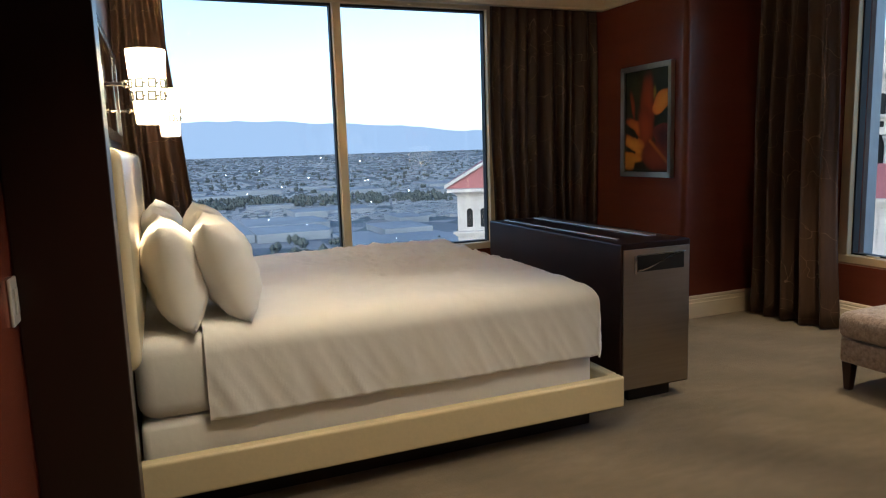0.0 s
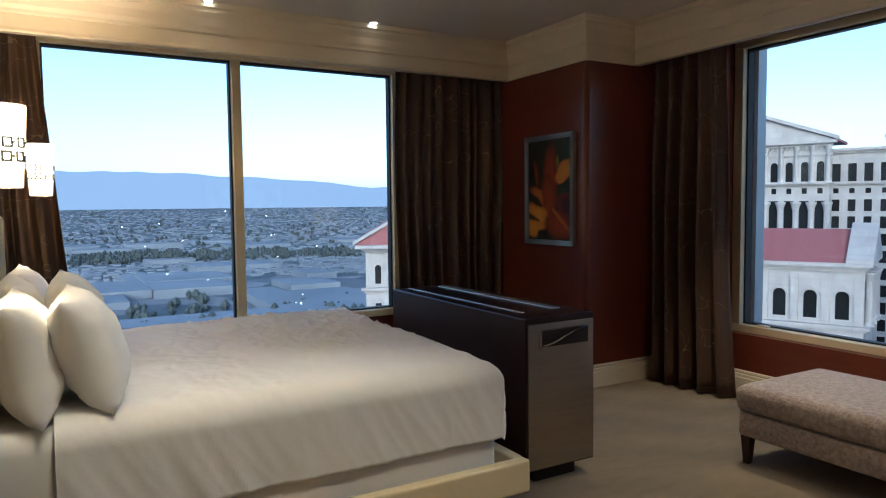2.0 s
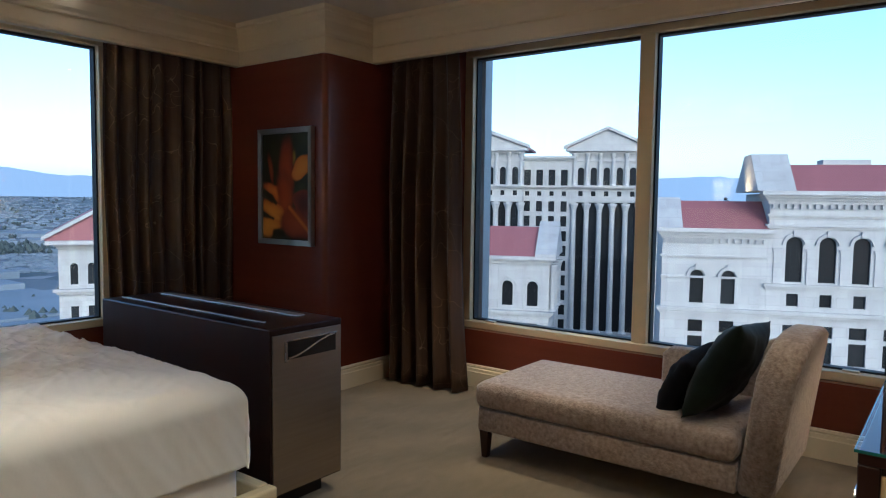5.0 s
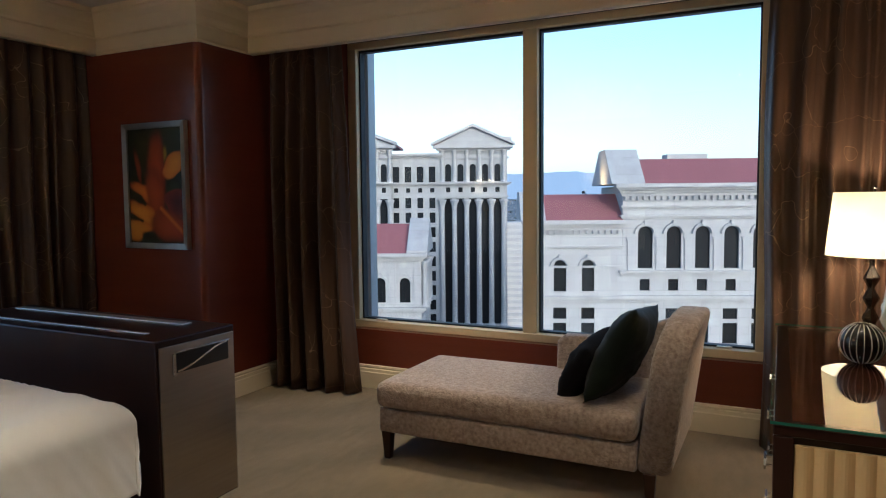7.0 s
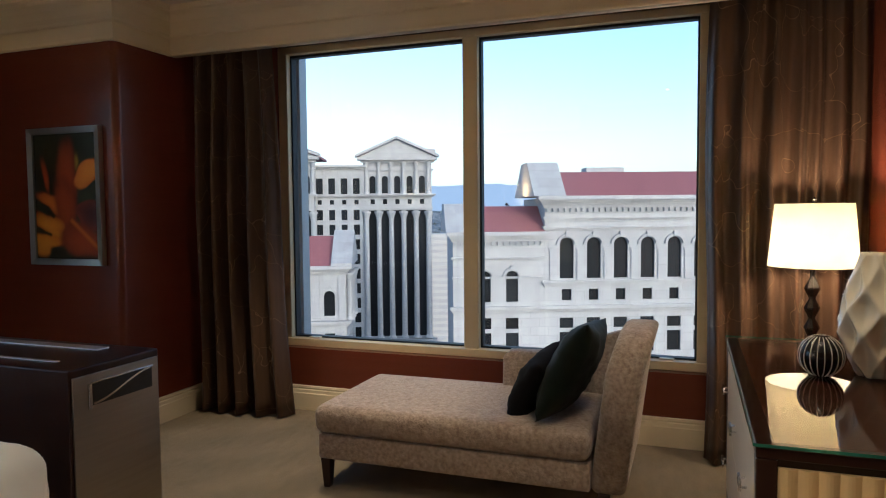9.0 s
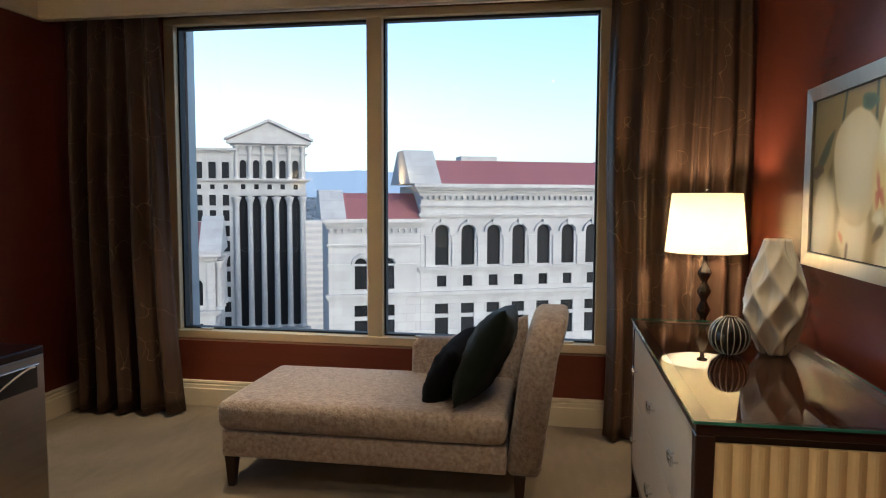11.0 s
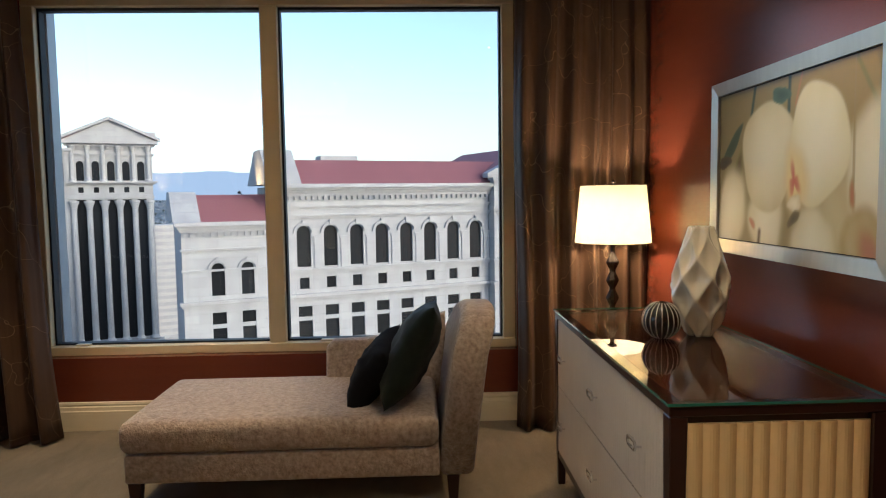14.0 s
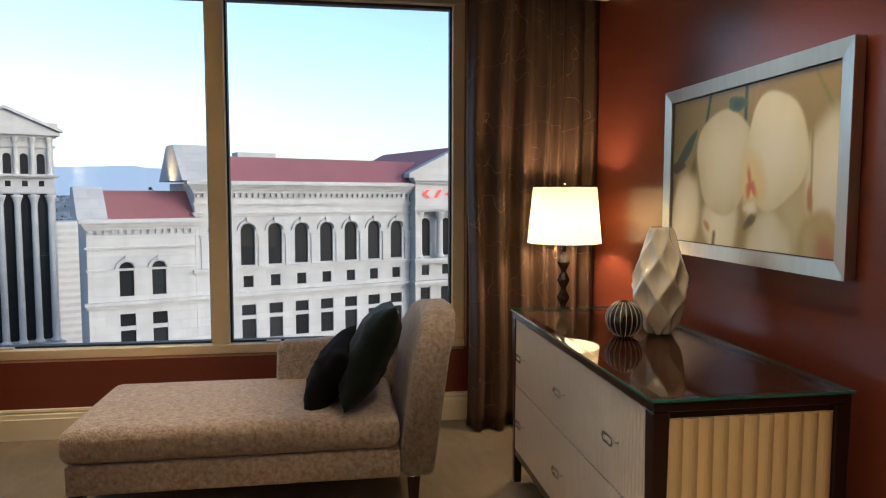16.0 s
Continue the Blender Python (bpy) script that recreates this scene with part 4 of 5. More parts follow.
# vase with diamond facets
def vase_mesh():
    bm = bmesh.new()
    H_, N, R = 0.425, 14, 40
    seg = N * 8
    rings = []
    for j in range(R + 1):
        v = j / R
        z = H_ * v
        base = np.interp(v, (0, 0.12, 0.35, 0.55, 0.75, 0.9, 1.0), (0.046, 0.076, 0.106, 0.102, 0.080, 0.057, 0.044))
        ring = []
        for k in range(seg):
            a = 2 * math.pi * k / seg
            w1 = math.cos(6 * a) + math.cos(2 * math.pi * 2.6 * v + 0.6)
            r = base * 1.08 - 0.030 * (abs(w1) / 2) ** 0.75 * base / 0.1
            ring.append(bm.verts.new((r * math.cos(a), r * math.sin(a), z)))
        rings.append(ring)
    for p_, q_ in zip(rings, rings[1:]):
        for k in range(seg):
            bm.faces.new((p_[k], p_[(k + 1) % seg], q_[(k + 1) % seg], q_[k]))
    bm.faces.new(rings[0][::-1])
    inner = [bm.verts.new((v.co.x * 0.8, v.co.y * 0.8, v.co.z - 0.004)) for v in rings[-1]]
    for k in range(seg):
        bm.faces.new((rings[-1][k], rings[-1][(k + 1) % seg], inner[(k + 1) % seg], inner[k]))
    deep = [bm.verts.new((v.co.x, v.co.y, v.co.z - 0.12)) for v in inner]
    for k in range(seg):
        bm.faces.new((inner[k], inner[(k + 1) % seg], deep[(k + 1) % seg], deep[k]))
    bm.faces.new(deep)
    return bm


va = mesh_object("vase", vase_mesh(), VASE, True)
va.matrix_basis = pose(3.495, 1.42, 0.8615)
tagged(va, "tall glossy cream ceramic vase with diamond facets", "vase")
ball = tagged(empty("ribbed_ball", pose(3.452, 1.587, 0.8615)), "black ceramic ball ornament with thin white ribs", "ornament")
prof = [(0.022, 0.0)] + [(0.072 * math.sin(math.pi * k / 16), 0.070 - 0.072 * math.cos(math.pi * k / 16)) for k in range(2, 16)] + [(0.012, 0.1415), (0.0, 0.138)]
part("body", lathe(prof, 40), BALLBLACK, ball, smooth=True)
for k in range(20):
    bm = bmesh.new()
    prev = None
    for j in range(2, 15):
        a = math.pi * j / 16
        q = []
        for dr_, dw in ((0.0715, -0.0014), (0.0738, -0.0014), (0.0738, 0.0014), (0.0715, 0.0014)):
            q.append(bm.verts.new((dr_ * math.sin(a), dw, 0.070 - dr_ * math.cos(a))))
        if prev:
            for i in range(4):
                bm.faces.new((prev[i], q[i], q[(i + 1) % 4], prev[(i + 1) % 4]))
        prev = q
    if k == 0:
        rib = part("rib", bm, BALLWHITE, ball)
    else:
        bm.free()
        shared("rib", rib.data, ball, pose(0, 0, 0, 0, 0, 18 * k))

# lamp behind the dresser
fl = tagged(empty("floor_lamp", pose(*LAMP_AT, 0)), "lit lamp with ivory drum shade and faceted dark bronze stem", "lamp")
stem = [(0.11, 0.0), (0.11, 0.02), (0.02, 0.035), (0.015, 0.60)]
z = 0.60
for k in range(5):
    stem += [(0.016, z + 0.005), (0.036, z + 0.045), (0.036, z + 0.053), (0.016, z + 0.094)]
    z += 0.098
stem += [(0.012, z + 0.01), (0.012, 1.135), (0.028, 1.14), (0.028, 1.15), (0.0, 1.155)]
part("stem", lathe(stem, 8), BRONZE, fl)
part("shade", lathe([(0.205, 1.152), (0.176, 1.46), (0.174, 1.46), (0.203, 1.152)], 48, caps=False), SHADE, fl, "lit ivory fabric drum shade", True)
part("finial", lathe([(0.006, 1.42), (0.006, 1.475), (0.012, 1.48), (0.0, 1.493)], 12), BRONZE, fl)

# ---- outdoors ----
GZ = -85.0
HILL_R = 4550


def ground_z(r):
    """The valley floor is flat near the hotel and climbs gently to the foot of the hills."""
    f = max(0.0, (r - 900) / (HILL_R - 900))
    return GZ + 84 * f ** 1.25


def valley():
    bm = bmesh.new()
    seg = 72
    rings = [[bm.verts.new((r * math.cos(2 * math.pi * k / seg), r * math.sin(2 * math.pi * k / seg), ground_z(r))) for k in range(seg)]
             for r in (200, 900, 1300, 1700, 2100, 2500, 2900, 3300, 3700, 4100, 4400, 4700)]
    bm.faces.new(rings[0])
    for p_, q_ in zip(rings, rings[1:]):
        for k in range(seg):
            bm.faces.new((p_[k], q_[k], q_[(k + 1) % seg], p_[(k + 1) % seg]))
    return bm


ground = structure("ground", valley(), GROUND, "wide flat desert city ground reaching the hills, tinted blue for haze", "ground")

rng = random.Random(11)


def hills():
    bm = bmesh.new()
    n = 260
    prev = None
    for k in range(n + 1):
        a = radians(-60 + 190 * k / n)
        e = float(np.interp(math.degrees(a), (-60, 8, 15, 20, 40, 58, 64, 70, 76, 84, 95, 130), (0.03, 0.036, 0.040, 0.037, 0.026, 0.024, 0.028, 0.038, 0.045, 0.050, 0.052, 0.045)))
        e += 0.006 * noise.noise(Vector((a * 9, 3, 0))) + 0.004 * noise.noise(Vector((a * 15, 8, 0))) + 0.003 * noise.noise(Vector((a * 25, 5, 0))) + 0.0015 * noise.noise(Vector((a * 70, 5, 0)))
        R = HILL_R
        q = [bm.verts.new((R * math.cos(a), R * math.sin(a), -12)), bm.verts.new((R * 1.04 * math.cos(a), R * 1.04 * math.sin(a), 1.4 + R * max(0.008, e)))]
        if prev:
            bm.faces.new((prev[0], q[0], q[1], prev[1]))
        prev = q
    return bm


structure("backdrop_hills", hills(), MOUNTAIN, "long mountain range on the horizon, blue haze painted as emission", "mountains")


def scatter_boxes(count, rmin, rmax, a0, a1, smin, smax, hmin, hmax):
    vs, fs = [], []
    for _ in range(count):
        r = rmin * (rmax / rmin) ** rng.random()
        a = radians(rng.uniform(a0, a1))
        x, y = r * math.cos(a), r * math.sin(a)
        w, d, h = rng.uniform(smin, smax), rng.uniform(smin, smax), rng.uniform(hmin, hmax)
        o = len(vs)
        g = ground_z(r) - 1
        for zz in (g, g + 1 + h):
            vs += [(x - w, y - d, zz), (x + w, y - d, zz), (x + w, y + d, zz), (x - w, y + d, zz)]
        fs += [(o + 4, o + 5, o + 6, o + 7), (o, o + 1, o + 5, o + 4), (o + 1, o + 2, o + 6, o + 5), (o + 2, o + 3, o + 7, o + 6), (o + 3, o, o + 4, o + 7)]
    return vs, fs


def stuff(name, vs, fs, mat, label, category):
    me = bpy.data.meshes.new(name)
    me.from_pydata(vs, [], fs)
    me.materials.append(mat)
    return tagged(new(name, me), label, category, kind="stuff")


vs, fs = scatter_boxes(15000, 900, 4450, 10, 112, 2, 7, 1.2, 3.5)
stuff("far_houses", vs, fs, HOUSES, "countless low roofs of the distant city, tinted blue for haze", "houses")
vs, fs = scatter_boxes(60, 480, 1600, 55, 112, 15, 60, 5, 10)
stuff("far_sheds", vs, fs, HOUSES, "large flat-roofed sheds of the distant city, tinted blue for haze", "sheds")


def trees(count, rmin, rmax, a0, a1):
    vs, fs = [], []
    for _ in range(count):
        r = rmin * (rmax / rmin) ** rng.random()
        a = radians(rng.uniform(a0, a1))
        x, y, s = r * math.cos(a), r * math.sin(a), rng.uniform(2.5, 6)
        for _k in range(3):
            cx_, cy_, cz_ = x + rng.uniform(-s, s), y + rng.uniform(-s, s), ground_z(r) + rng.uniform(0.6, 1.2) * s
            o = len(vs)
            t = s * rng.uniform(0.5, 0.9)
            vs += [(cx_ + t, cy_, cz_), (cx_ - t, cy_, cz_), (cx_, cy_ + t, cz_), (cx_, cy_ - t, cz_), (cx_, cy_, cz_ + t * 1.2), (cx_, cy_, ground_z(r) - 1)]
            fs += [(o, o + 2, o + 4), (o + 2, o + 1, o + 4), (o + 1, o + 3, o + 4), (o + 3, o, o + 4), (o + 2, o, o + 5), (o + 1, o + 2, o + 5), (o + 3, o + 1, o + 5), (o, o + 3, o + 5)]
    return vs, fs


parts_v, parts_f = [], []
for args in ((900, 1130, 1330, 60, 112), (120, 520, 700, 60, 112), (1300, 1400, 4400, 10, 112), (300, 200, 420, 5, 60)):
    v, f = trees(*args)
    o = len(parts_v)
    parts_v += v
    parts_f += [tuple(i + o for i in q) for q in f]
stuff("far_trees", parts_v, parts_f, LEAF, "dark rows of distant city trees", "trees")
vs, fs = [], []
for _ in range(26):
    r, a = 450 * (3800 / 450) ** rng.random(), radians(rng.uniform(62, 108))
    x, y, s = r * math.cos(a), r * math.sin(a), 0.0009 * r
    o = len(vs)
    c = Vector((x, y, ground_z(r) + 9 + rng.uniform(0, 4)))
    side = Vector((-math.sin(a), math.cos(a), 0)) * s
    up = Vector((0, 0, s * 0.8))
    vs += [tuple(c - side), tuple(c - up), tuple(c + side), tuple(c + up), tuple(c + Vector((x, y, 0)).normalized() * s)]
    fs += [(o, o + 1, o + 2, o + 3), (o, o + 3, o + 4), (o + 1, o, o + 4), (o + 2, o + 1, o + 4), (o + 3, o + 2, o + 4)]
stuff("far_street_lights", vs, fs, SPARK, "scattered lit street lights of the distant city", "lights")

EYE_Z = 1.38


def arch_pane(w, h, arched):
    pts = [(-w / 2, 0), (w / 2, 0)]
    if arched:
        pts += [(w / 2 * math.cos(math.pi * k / 8), h - w / 2 + w / 2 * math.sin(math.pi * k / 8)) for k in range(0, 9)]
    else:
        pts += [(w / 2, h), (-w / 2, h)]
    bm = extrude_outline(pts, "y", 0.30, 0.34)
    for a in (-w / 6, w / 6):
        box(a - 0.03, a + 0.03, 0.27, 0.30, 0, h - (w / 3 if arched else 0), bm=bm)
    for z_ in (0.33, 0.66):
        box(-w / 2, w / 2, 0.27, 0.30, h * z_ - 0.03, h * z_ + 0.03, bm=bm)
    return bm


PANE_CACHE = {}


def window_row(holder, wall, centers, s0, s1, z0, z1, w, zb, zt, arched=False, hood=False):
    """One storey of wall from z0 to z1 with real openings, and a pane in each."""
    box(s0, s1, 0, 0.5, z0, zb, bm=wall)
    box(s0, s1, 0, 0.5, zt, z1, bm=wall)
    edges = [s0]
    for c in centers:
        edges += [c - w / 2, c + w / 2]
    edges.append(s1)
    for a, c in zip(edges[::2], edges[1::2]):
        box(a, c, 0, 0.5, zb, zt, bm=wall)
    key = (w, zt - zb, arched)
    if key not in PANE_CACHE:
        ob = part("window", arch_pane(w, zt - zb, arched), PANE, holder)
        PANE_CACHE[key] = ob.data
        ob.matrix_basis = pose(centers[0], 0, zb)
        rest = centers[1:]
    else:
        rest = centers
    for c in rest:
        shared("window", PANE_CACHE[key], holder, pose(c, 0, zb))
    if arched:
        for c in centers:
            r, top = w / 2, zt
            for sg in (-1, 1):
                pts = [(c + sg * r, top)] + [(c + sg * r * math.cos(math.pi / 2 * k / 5), top - r + r * math.sin(math.pi / 2 * k / 5)) for k in range(6)]
                add(wall, extrude_outline(pts, "y", 0.0, 0.5))
            if hood:
                ring = [(c + (r + 0.45) * math.cos(math.pi * k / 10), top - r + (r + 0.45) * math.sin(math.pi * k / 10)) for k in range(11)]
                ring += [(c + (r + 0.12) * math.cos(math.pi * k / 10), top - r + (r + 0.12) * math.sin(math.pi * k / 10)) for k in range(10, -1, -1)]
                add(wall, extrude_outline(ring, "y", -0.32, 0.0))
                box(c - 0.22, c + 0.22, -0.45, 0, top + 0.05, top + 0.75, bm=wall)


def ledge(holder, s0, s1, z0, steps, y=0.0, mat=None, name="cornice"):
    bm = bmesh.new()
    z_ = z0
    for h, out in steps:
        box(s0 - out, s1 + out, y - 1.35 * out, y + 0.5, z_, z_ + h, bm=bm)
        z_ += h
    return part(name, bm, mat or STONE, holder)


def dentils(holder, s0, s1, z0, size, y=0.0):
    """Row of small blocks under a cornice."""
    bm = bmesh.new()
    n = int((s1 - s0) / (2 * size))
    for k in range(n):
        c = s0 + (k + 0.5) * (s1 - s0) / n
        box(c - size / 2, c + size / 2, y - size * 1.1, y, z0, z0 + size * 1.2, bm=bm)
    return tagged(part("dentil_course", bm, STONE, holder), "row of small stone dentils", kind="stuff")


def column_mesh(r, h):
    return lathe([(r * 1.5, 0), (r * 1.5, r * 0.5), (r * 1.2, r * 0.9), (r, r * 1.3), (r * 0.88, h - r * 2.8), (r * 1.05, h - r * 2.6), (r * 0.95, h - r * 2.4), (r * 1.45, h - r * 0.8), (r * 1.6, h - r * 0.7), (r * 1.6, h)], 14)


def gable(holder, s0, s1, y0, z0, rise, depth, roof=True, face=None):
    """Pediment over s0..s1 facing the viewer, with a pitched roof running back."""
    mid = (s0 + s1) / 2
    bm = extrude_outline([(s0, z0), (s1, z0), (mid, z0 + rise)], "y", y0 + 0.35, y0 + 0.9)
    part("pediment", bm, face or STONE, holder)
    w = s1 - s0
    t = 0.09 * rise + 0.25
    bm = extrude_outline([(s0 - 0.5, z0), (s0 - 0.5, z0 + t), (mid, z0 + rise + t), (s1 + 0.5, z0 + t), (s1 + 0.5, z0), (mid, z0 + rise)], "y", y0 - 0.5, y0 + 1.1)
    part("raking_cornice", bm, STONE, holder)
    if roof:
        bm = extrude_outline([(s0, z0), (s0, z0 + t * 0.7), (mid, z0 + rise + t * 0.7), (s1, z0 + t * 0.7), (s1, z0)], "y", y0 + 1.1, y0 + depth)
        part("roof", bm, ROOF, holder)


BAY = 3.616
YAW = -67
# long wing
wing = tagged(empty("palace_wing", pose(91.0, 17.5, EYE_Z - 0.4, 0, 0, YAW)), "long pale stone neoclassical wing with red roof and arched windows", "building")
wall = bmesh.new()
c9 = [BAY * k for k in range(0, 8)]
S0, S1 = -0.8 * BAY, 7.6 * BAY
window_row(wing, wall, c9, S0, S1, -9.2, -1.9, 1.85, -8.6, -3.2, True, True)
window_row(wing, wall, c9, S0, S1, -12.6, -9.2, 1.3, -11.5, -10.0)
window_row(wing, wall, c9, S0, S1, -15.4, -12.6, 1.85, -15.2, -13.8)
window_row(wing, wall, c9, S0, S1, -19.4, -15.4, 1.85, -18.4, -15.7)
window_row(wing, wall, c9, S0, S1, -24.4, -19.4, 1.85, -23.0, -20.2)
box(S0, S1, 0, 0.5, -1.9, 2.0, bm=wall)
box(S0, S1, 0, 0.5, -86.4, -24.4, bm=wall)
box(S0, S0 + 0.5, 0.5, 16, -86.4, 2.0, bm=wall)
for k in range(9):
    c = BAY * (k - 0.5)
    box(c - 0.45, c + 0.45, -0.16, 0, -8.8, -4.9, bm=wall)
    box(c - 0.6, c + 0.6, -0.24, 0, -4.9, -4.6, bm=wall)
part("wall", wall, STONE, wing)
ledge(wing, S0, S1, -2.2, ((0.25, 0.2), (0.25, 0.35)))
ledge(wing, S0, S1, 0.7, ((0.4, 0.25), (0.35, 0.5), (0.3, 0.8), (0.5, 1.1)))
ledge(wing, S0, S1, -9.5, ((0.3, 0.2), (0.35, 0.4)))
ledge(wing, S0, S1, -12.9, ((0.35, 0.25), (0.45, 0.5)))
part("roof", extrude_outline([(-0.9, 2.25), (4.5, 5.6), (10, 5.6), (15, 2.25)], "x", S0 + 2.6, S1 + 6), ROOF, wing)
dentils(wing, S0, S1, 0.2, 0.38)
ledge(wing, S0, S1, -0.9, ((0.2, 0.15), (0.2, 0.3)))
part("roof_plant", box(5.0, 10.5, 9, 12, 5.6, 6.5), STONE, wing)
bm = extrude_outline([(-1.1, 2.25), (4.4, 6.9), (9, 6.9), (15, 2.25)], "x", S0 - 1.6, S0 + 2.6)
part("roof_gable", bm, STONE, wing)
# lower wing
low = tagged(empty("palace_low_wing", pose(91.0, 17.5, EYE_Z - 0.4, 0, 0, YAW)), "lower pale stone wing with red roof and two arched windows", "building")
wall = bmesh.new()
L0, L1 = -4.15 * BAY, S0 - 0.02
cl = [-3 * BAY, -2 * BAY, ]
window_row(low, wall, cl, L0, L1, -12.4, -6.6, 1.6, -11.6, -7.5, True, True)
window_row(low, wall, cl, L0, L1, -15.4, -12.4, 1.7, -15.2, -13.7)
window_row(low, wall, cl, L0, L1, -19.4, -15.4, 1.7, -18.4, -15.7)
window_row(low, wall, cl, L0, L1, -24.4, -19.4, 1.7, -23.0, -20.2)
box(L0, L1, 0, 0.5, -6.6, -2.6, bm=wall)
box(L0, L1, 0, 0.5, -86.4, -24.4, bm=wall)
box(L0, L0 + 0.5, 0.5, 12, -86.4, -2.6, bm=wall)
part("wall", wall, STONE, low)
ledge(low, L0, L1, -3.6, ((0.4, 0.25), (0.35, 0.5), (0.5, 0.8)))
ledge(low, L0, L1, -5.9, ((0.25, 0.25),))
ledge(low, L0, L1, -8.5, ((0.25, 0.15),))
ledge(low, L0, L1, -12.9, ((0.35, 0.25), (0.4, 0.45)))
part("roof", extrude_outline([(-0.4, -2.35), (5, 1.0), (9, 1.0), (12, -2.35)], "x", L0 + 2.3, L1), ROOF, low)
dentils(low, L0, L1, -4.1, 0.38)
part("roof_gable", extrude_outline([(-0.6, -2.35), (4.9, 1.4), (9, 1.4), (12, -2.35)], "x", L0 - 0.9, L0 + 2.3), STONE, low)
# end pavilion with sign
pav = tagged(empty("palace_pavilion", pose(91.0, 17.5, EYE_Z - 0.4, 0, 0, YAW)), "pale stone pavilion with pediment, columns and red lit sign", "building")
wall = bmesh.new()
V0, V1 = 7.65 * BAY, 7.65 * BAY + 16.0
VY = -1.6
cp = [V0 + 2.6 + 3.6 * k for k in range(4)]
window_row(pav, wall, cp, V0, V1, -9.2, -1.9, 1.7, -8.6, -2.9, True)
window_row(pav, wall, cp, V0, V1, -12.6, -9.2, 1.3, -11.5, -10.0)
window_row(pav, wall, cp, V0, V1, -24.4, -12.6, 1.7, -22.0, -13.4)
box(V0, V1, 0, 0.5, -1.9, 3.0, bm=wall)
box(V0, V1, 0, 0.5, -86.4, -24.4, bm=wall)
box(V0 - 0.02, V0 + 0.8, VY, 0, -86.4, 3.0, bm=wall)
box(V0 + 0.8, V1, VY, 0, -1.2, 3.0, bm=wall)
part("wall", wall, STONE, pav)
ledge(pav, V0, V1, -1.9, ((0.3, 0.2), (0.4, 0.5)), VY)
ledge(pav, V0, V1, 2.2, ((0.4, 0.4), (0.4, 0.8)), VY)
ledge(pav, V0, V1, -9.5, ((0.3, 0.2), (0.35, 0.4)), VY)
ledge(pav, V0, V1, -12.9, ((0.35, 0.25), (0.45, 0.5)), VY)
gable(pav, V0 - 0.8, V1 + 0.8, VY, 3.0, 4.4, 26)
cm = None
for k in range(5):
    c = V0 + 0.85 + 3.6 * k
    if cm is None:
        ob = part("column", column_mesh(0.5, 6.9), STONE, pav)
        cm = ob.data
        ob.matrix_basis = pose(c, VY + 0.55, -8.8)
    else:
        shared("column", cm, pav, pose(c, VY + 0.55, -8.8))
for k in range(6):
    x = V0 + 1.0 + 2.0 * k
    bm = extrude_outline([(x, 0.1), (x + 0.5, 0.1), (x + 1.4, 1.3), (x + 0.9, 1.3)], "y", VY - 0.25, VY - 0.1) if k % 2 else extrude_outline([(x, 0.7), (x + 0.9, 1.3), (x + 1.4, 1.3), (x + 0.6, 0.7), (x + 1.4, 0.1), (x + 0.9, 0.1)], "y", VY - 0.25, VY - 0.1)
    part("sign_shape", bm, SIGN, pav, "red lit sign shape")

# tall tower with giant columns
tw = tagged(empty("palace_tower", pose(142, 64.1, EYE_Z - 0.95, 0, 0, YAW)), "tall pale stone hotel tower with pediment and giant columns", "building")
wall = bmesh.new()
T0, T1 = -7.6, 7.7
TB = 2.76
ct = [TB * (k - 2) for k in range(5)]
window_row(tw, wall, ct, T0, T1, 4.4, 12.4, 1.35, 5.0, 8.9, True)
window_row(tw, wall, ct, T0, T1, 2.0, 4.4, 0.95, 2.6, 3.7)
window_row(tw, wall, ct, T0, T1, -28.5, 2.0, 1.75, -27.2, 1.2)
box(T0, T1, 0, 0.5, -86.4, -28.5, bm=wall)
box(T1 - 0.5, T1, 0.5, 18, -86.4, 12.4, bm=wall)
part("wall", wall, STONE, tw)
ledge(tw, T0, T1, 4.2, ((0.3, 0.5), (0.3, 0.9)))
ledge(tw, T0, T1, 1.4, ((0.4, 0.3),))
ledge(tw, T0, T1, 11.8, ((0.5, 0.5), (0.6, 1.2)))
ledge(tw, T0, T1, -29.0, ((0.6, 0.6), (0.6, 0.9)))
gable(tw, T0 - 1.2, T1 + 1.2, -0.6, 12.9, 4.2, 17)
c1 = c2 = None
for k in range(6):
    x = TB * (k - 2.5)
    if c1 is None:
        o1 = part("upper_column", column_mesh(0.42, 7.2), STONE, tw)
        o2 = part("giant_column", column_mesh(0.62, 28.6), STONE, tw)
        c1, c2 = o1.data, o2.data
        o1.matrix_basis, o2.matrix_basis = pose(x, -0.3, 4.8), pose(x, -0.35, -27.6)
    else:
        shared("upper_column", c1, tw, pose(x, -0.3, 4.8))
        shared("giant_column", c2, tw, pose(x, -0.35, -27.6))
dentils(tw, T0, T1, 11.2, 0.42)
ledge(tw, T0, T1, 9.9, ((0.25, 0.25), (0.25, 0.45)))
part("roof_box", box(T1 - 1.5, T1 + 1.0, 2, 8, 12.9, 15.0), STONE, tw)
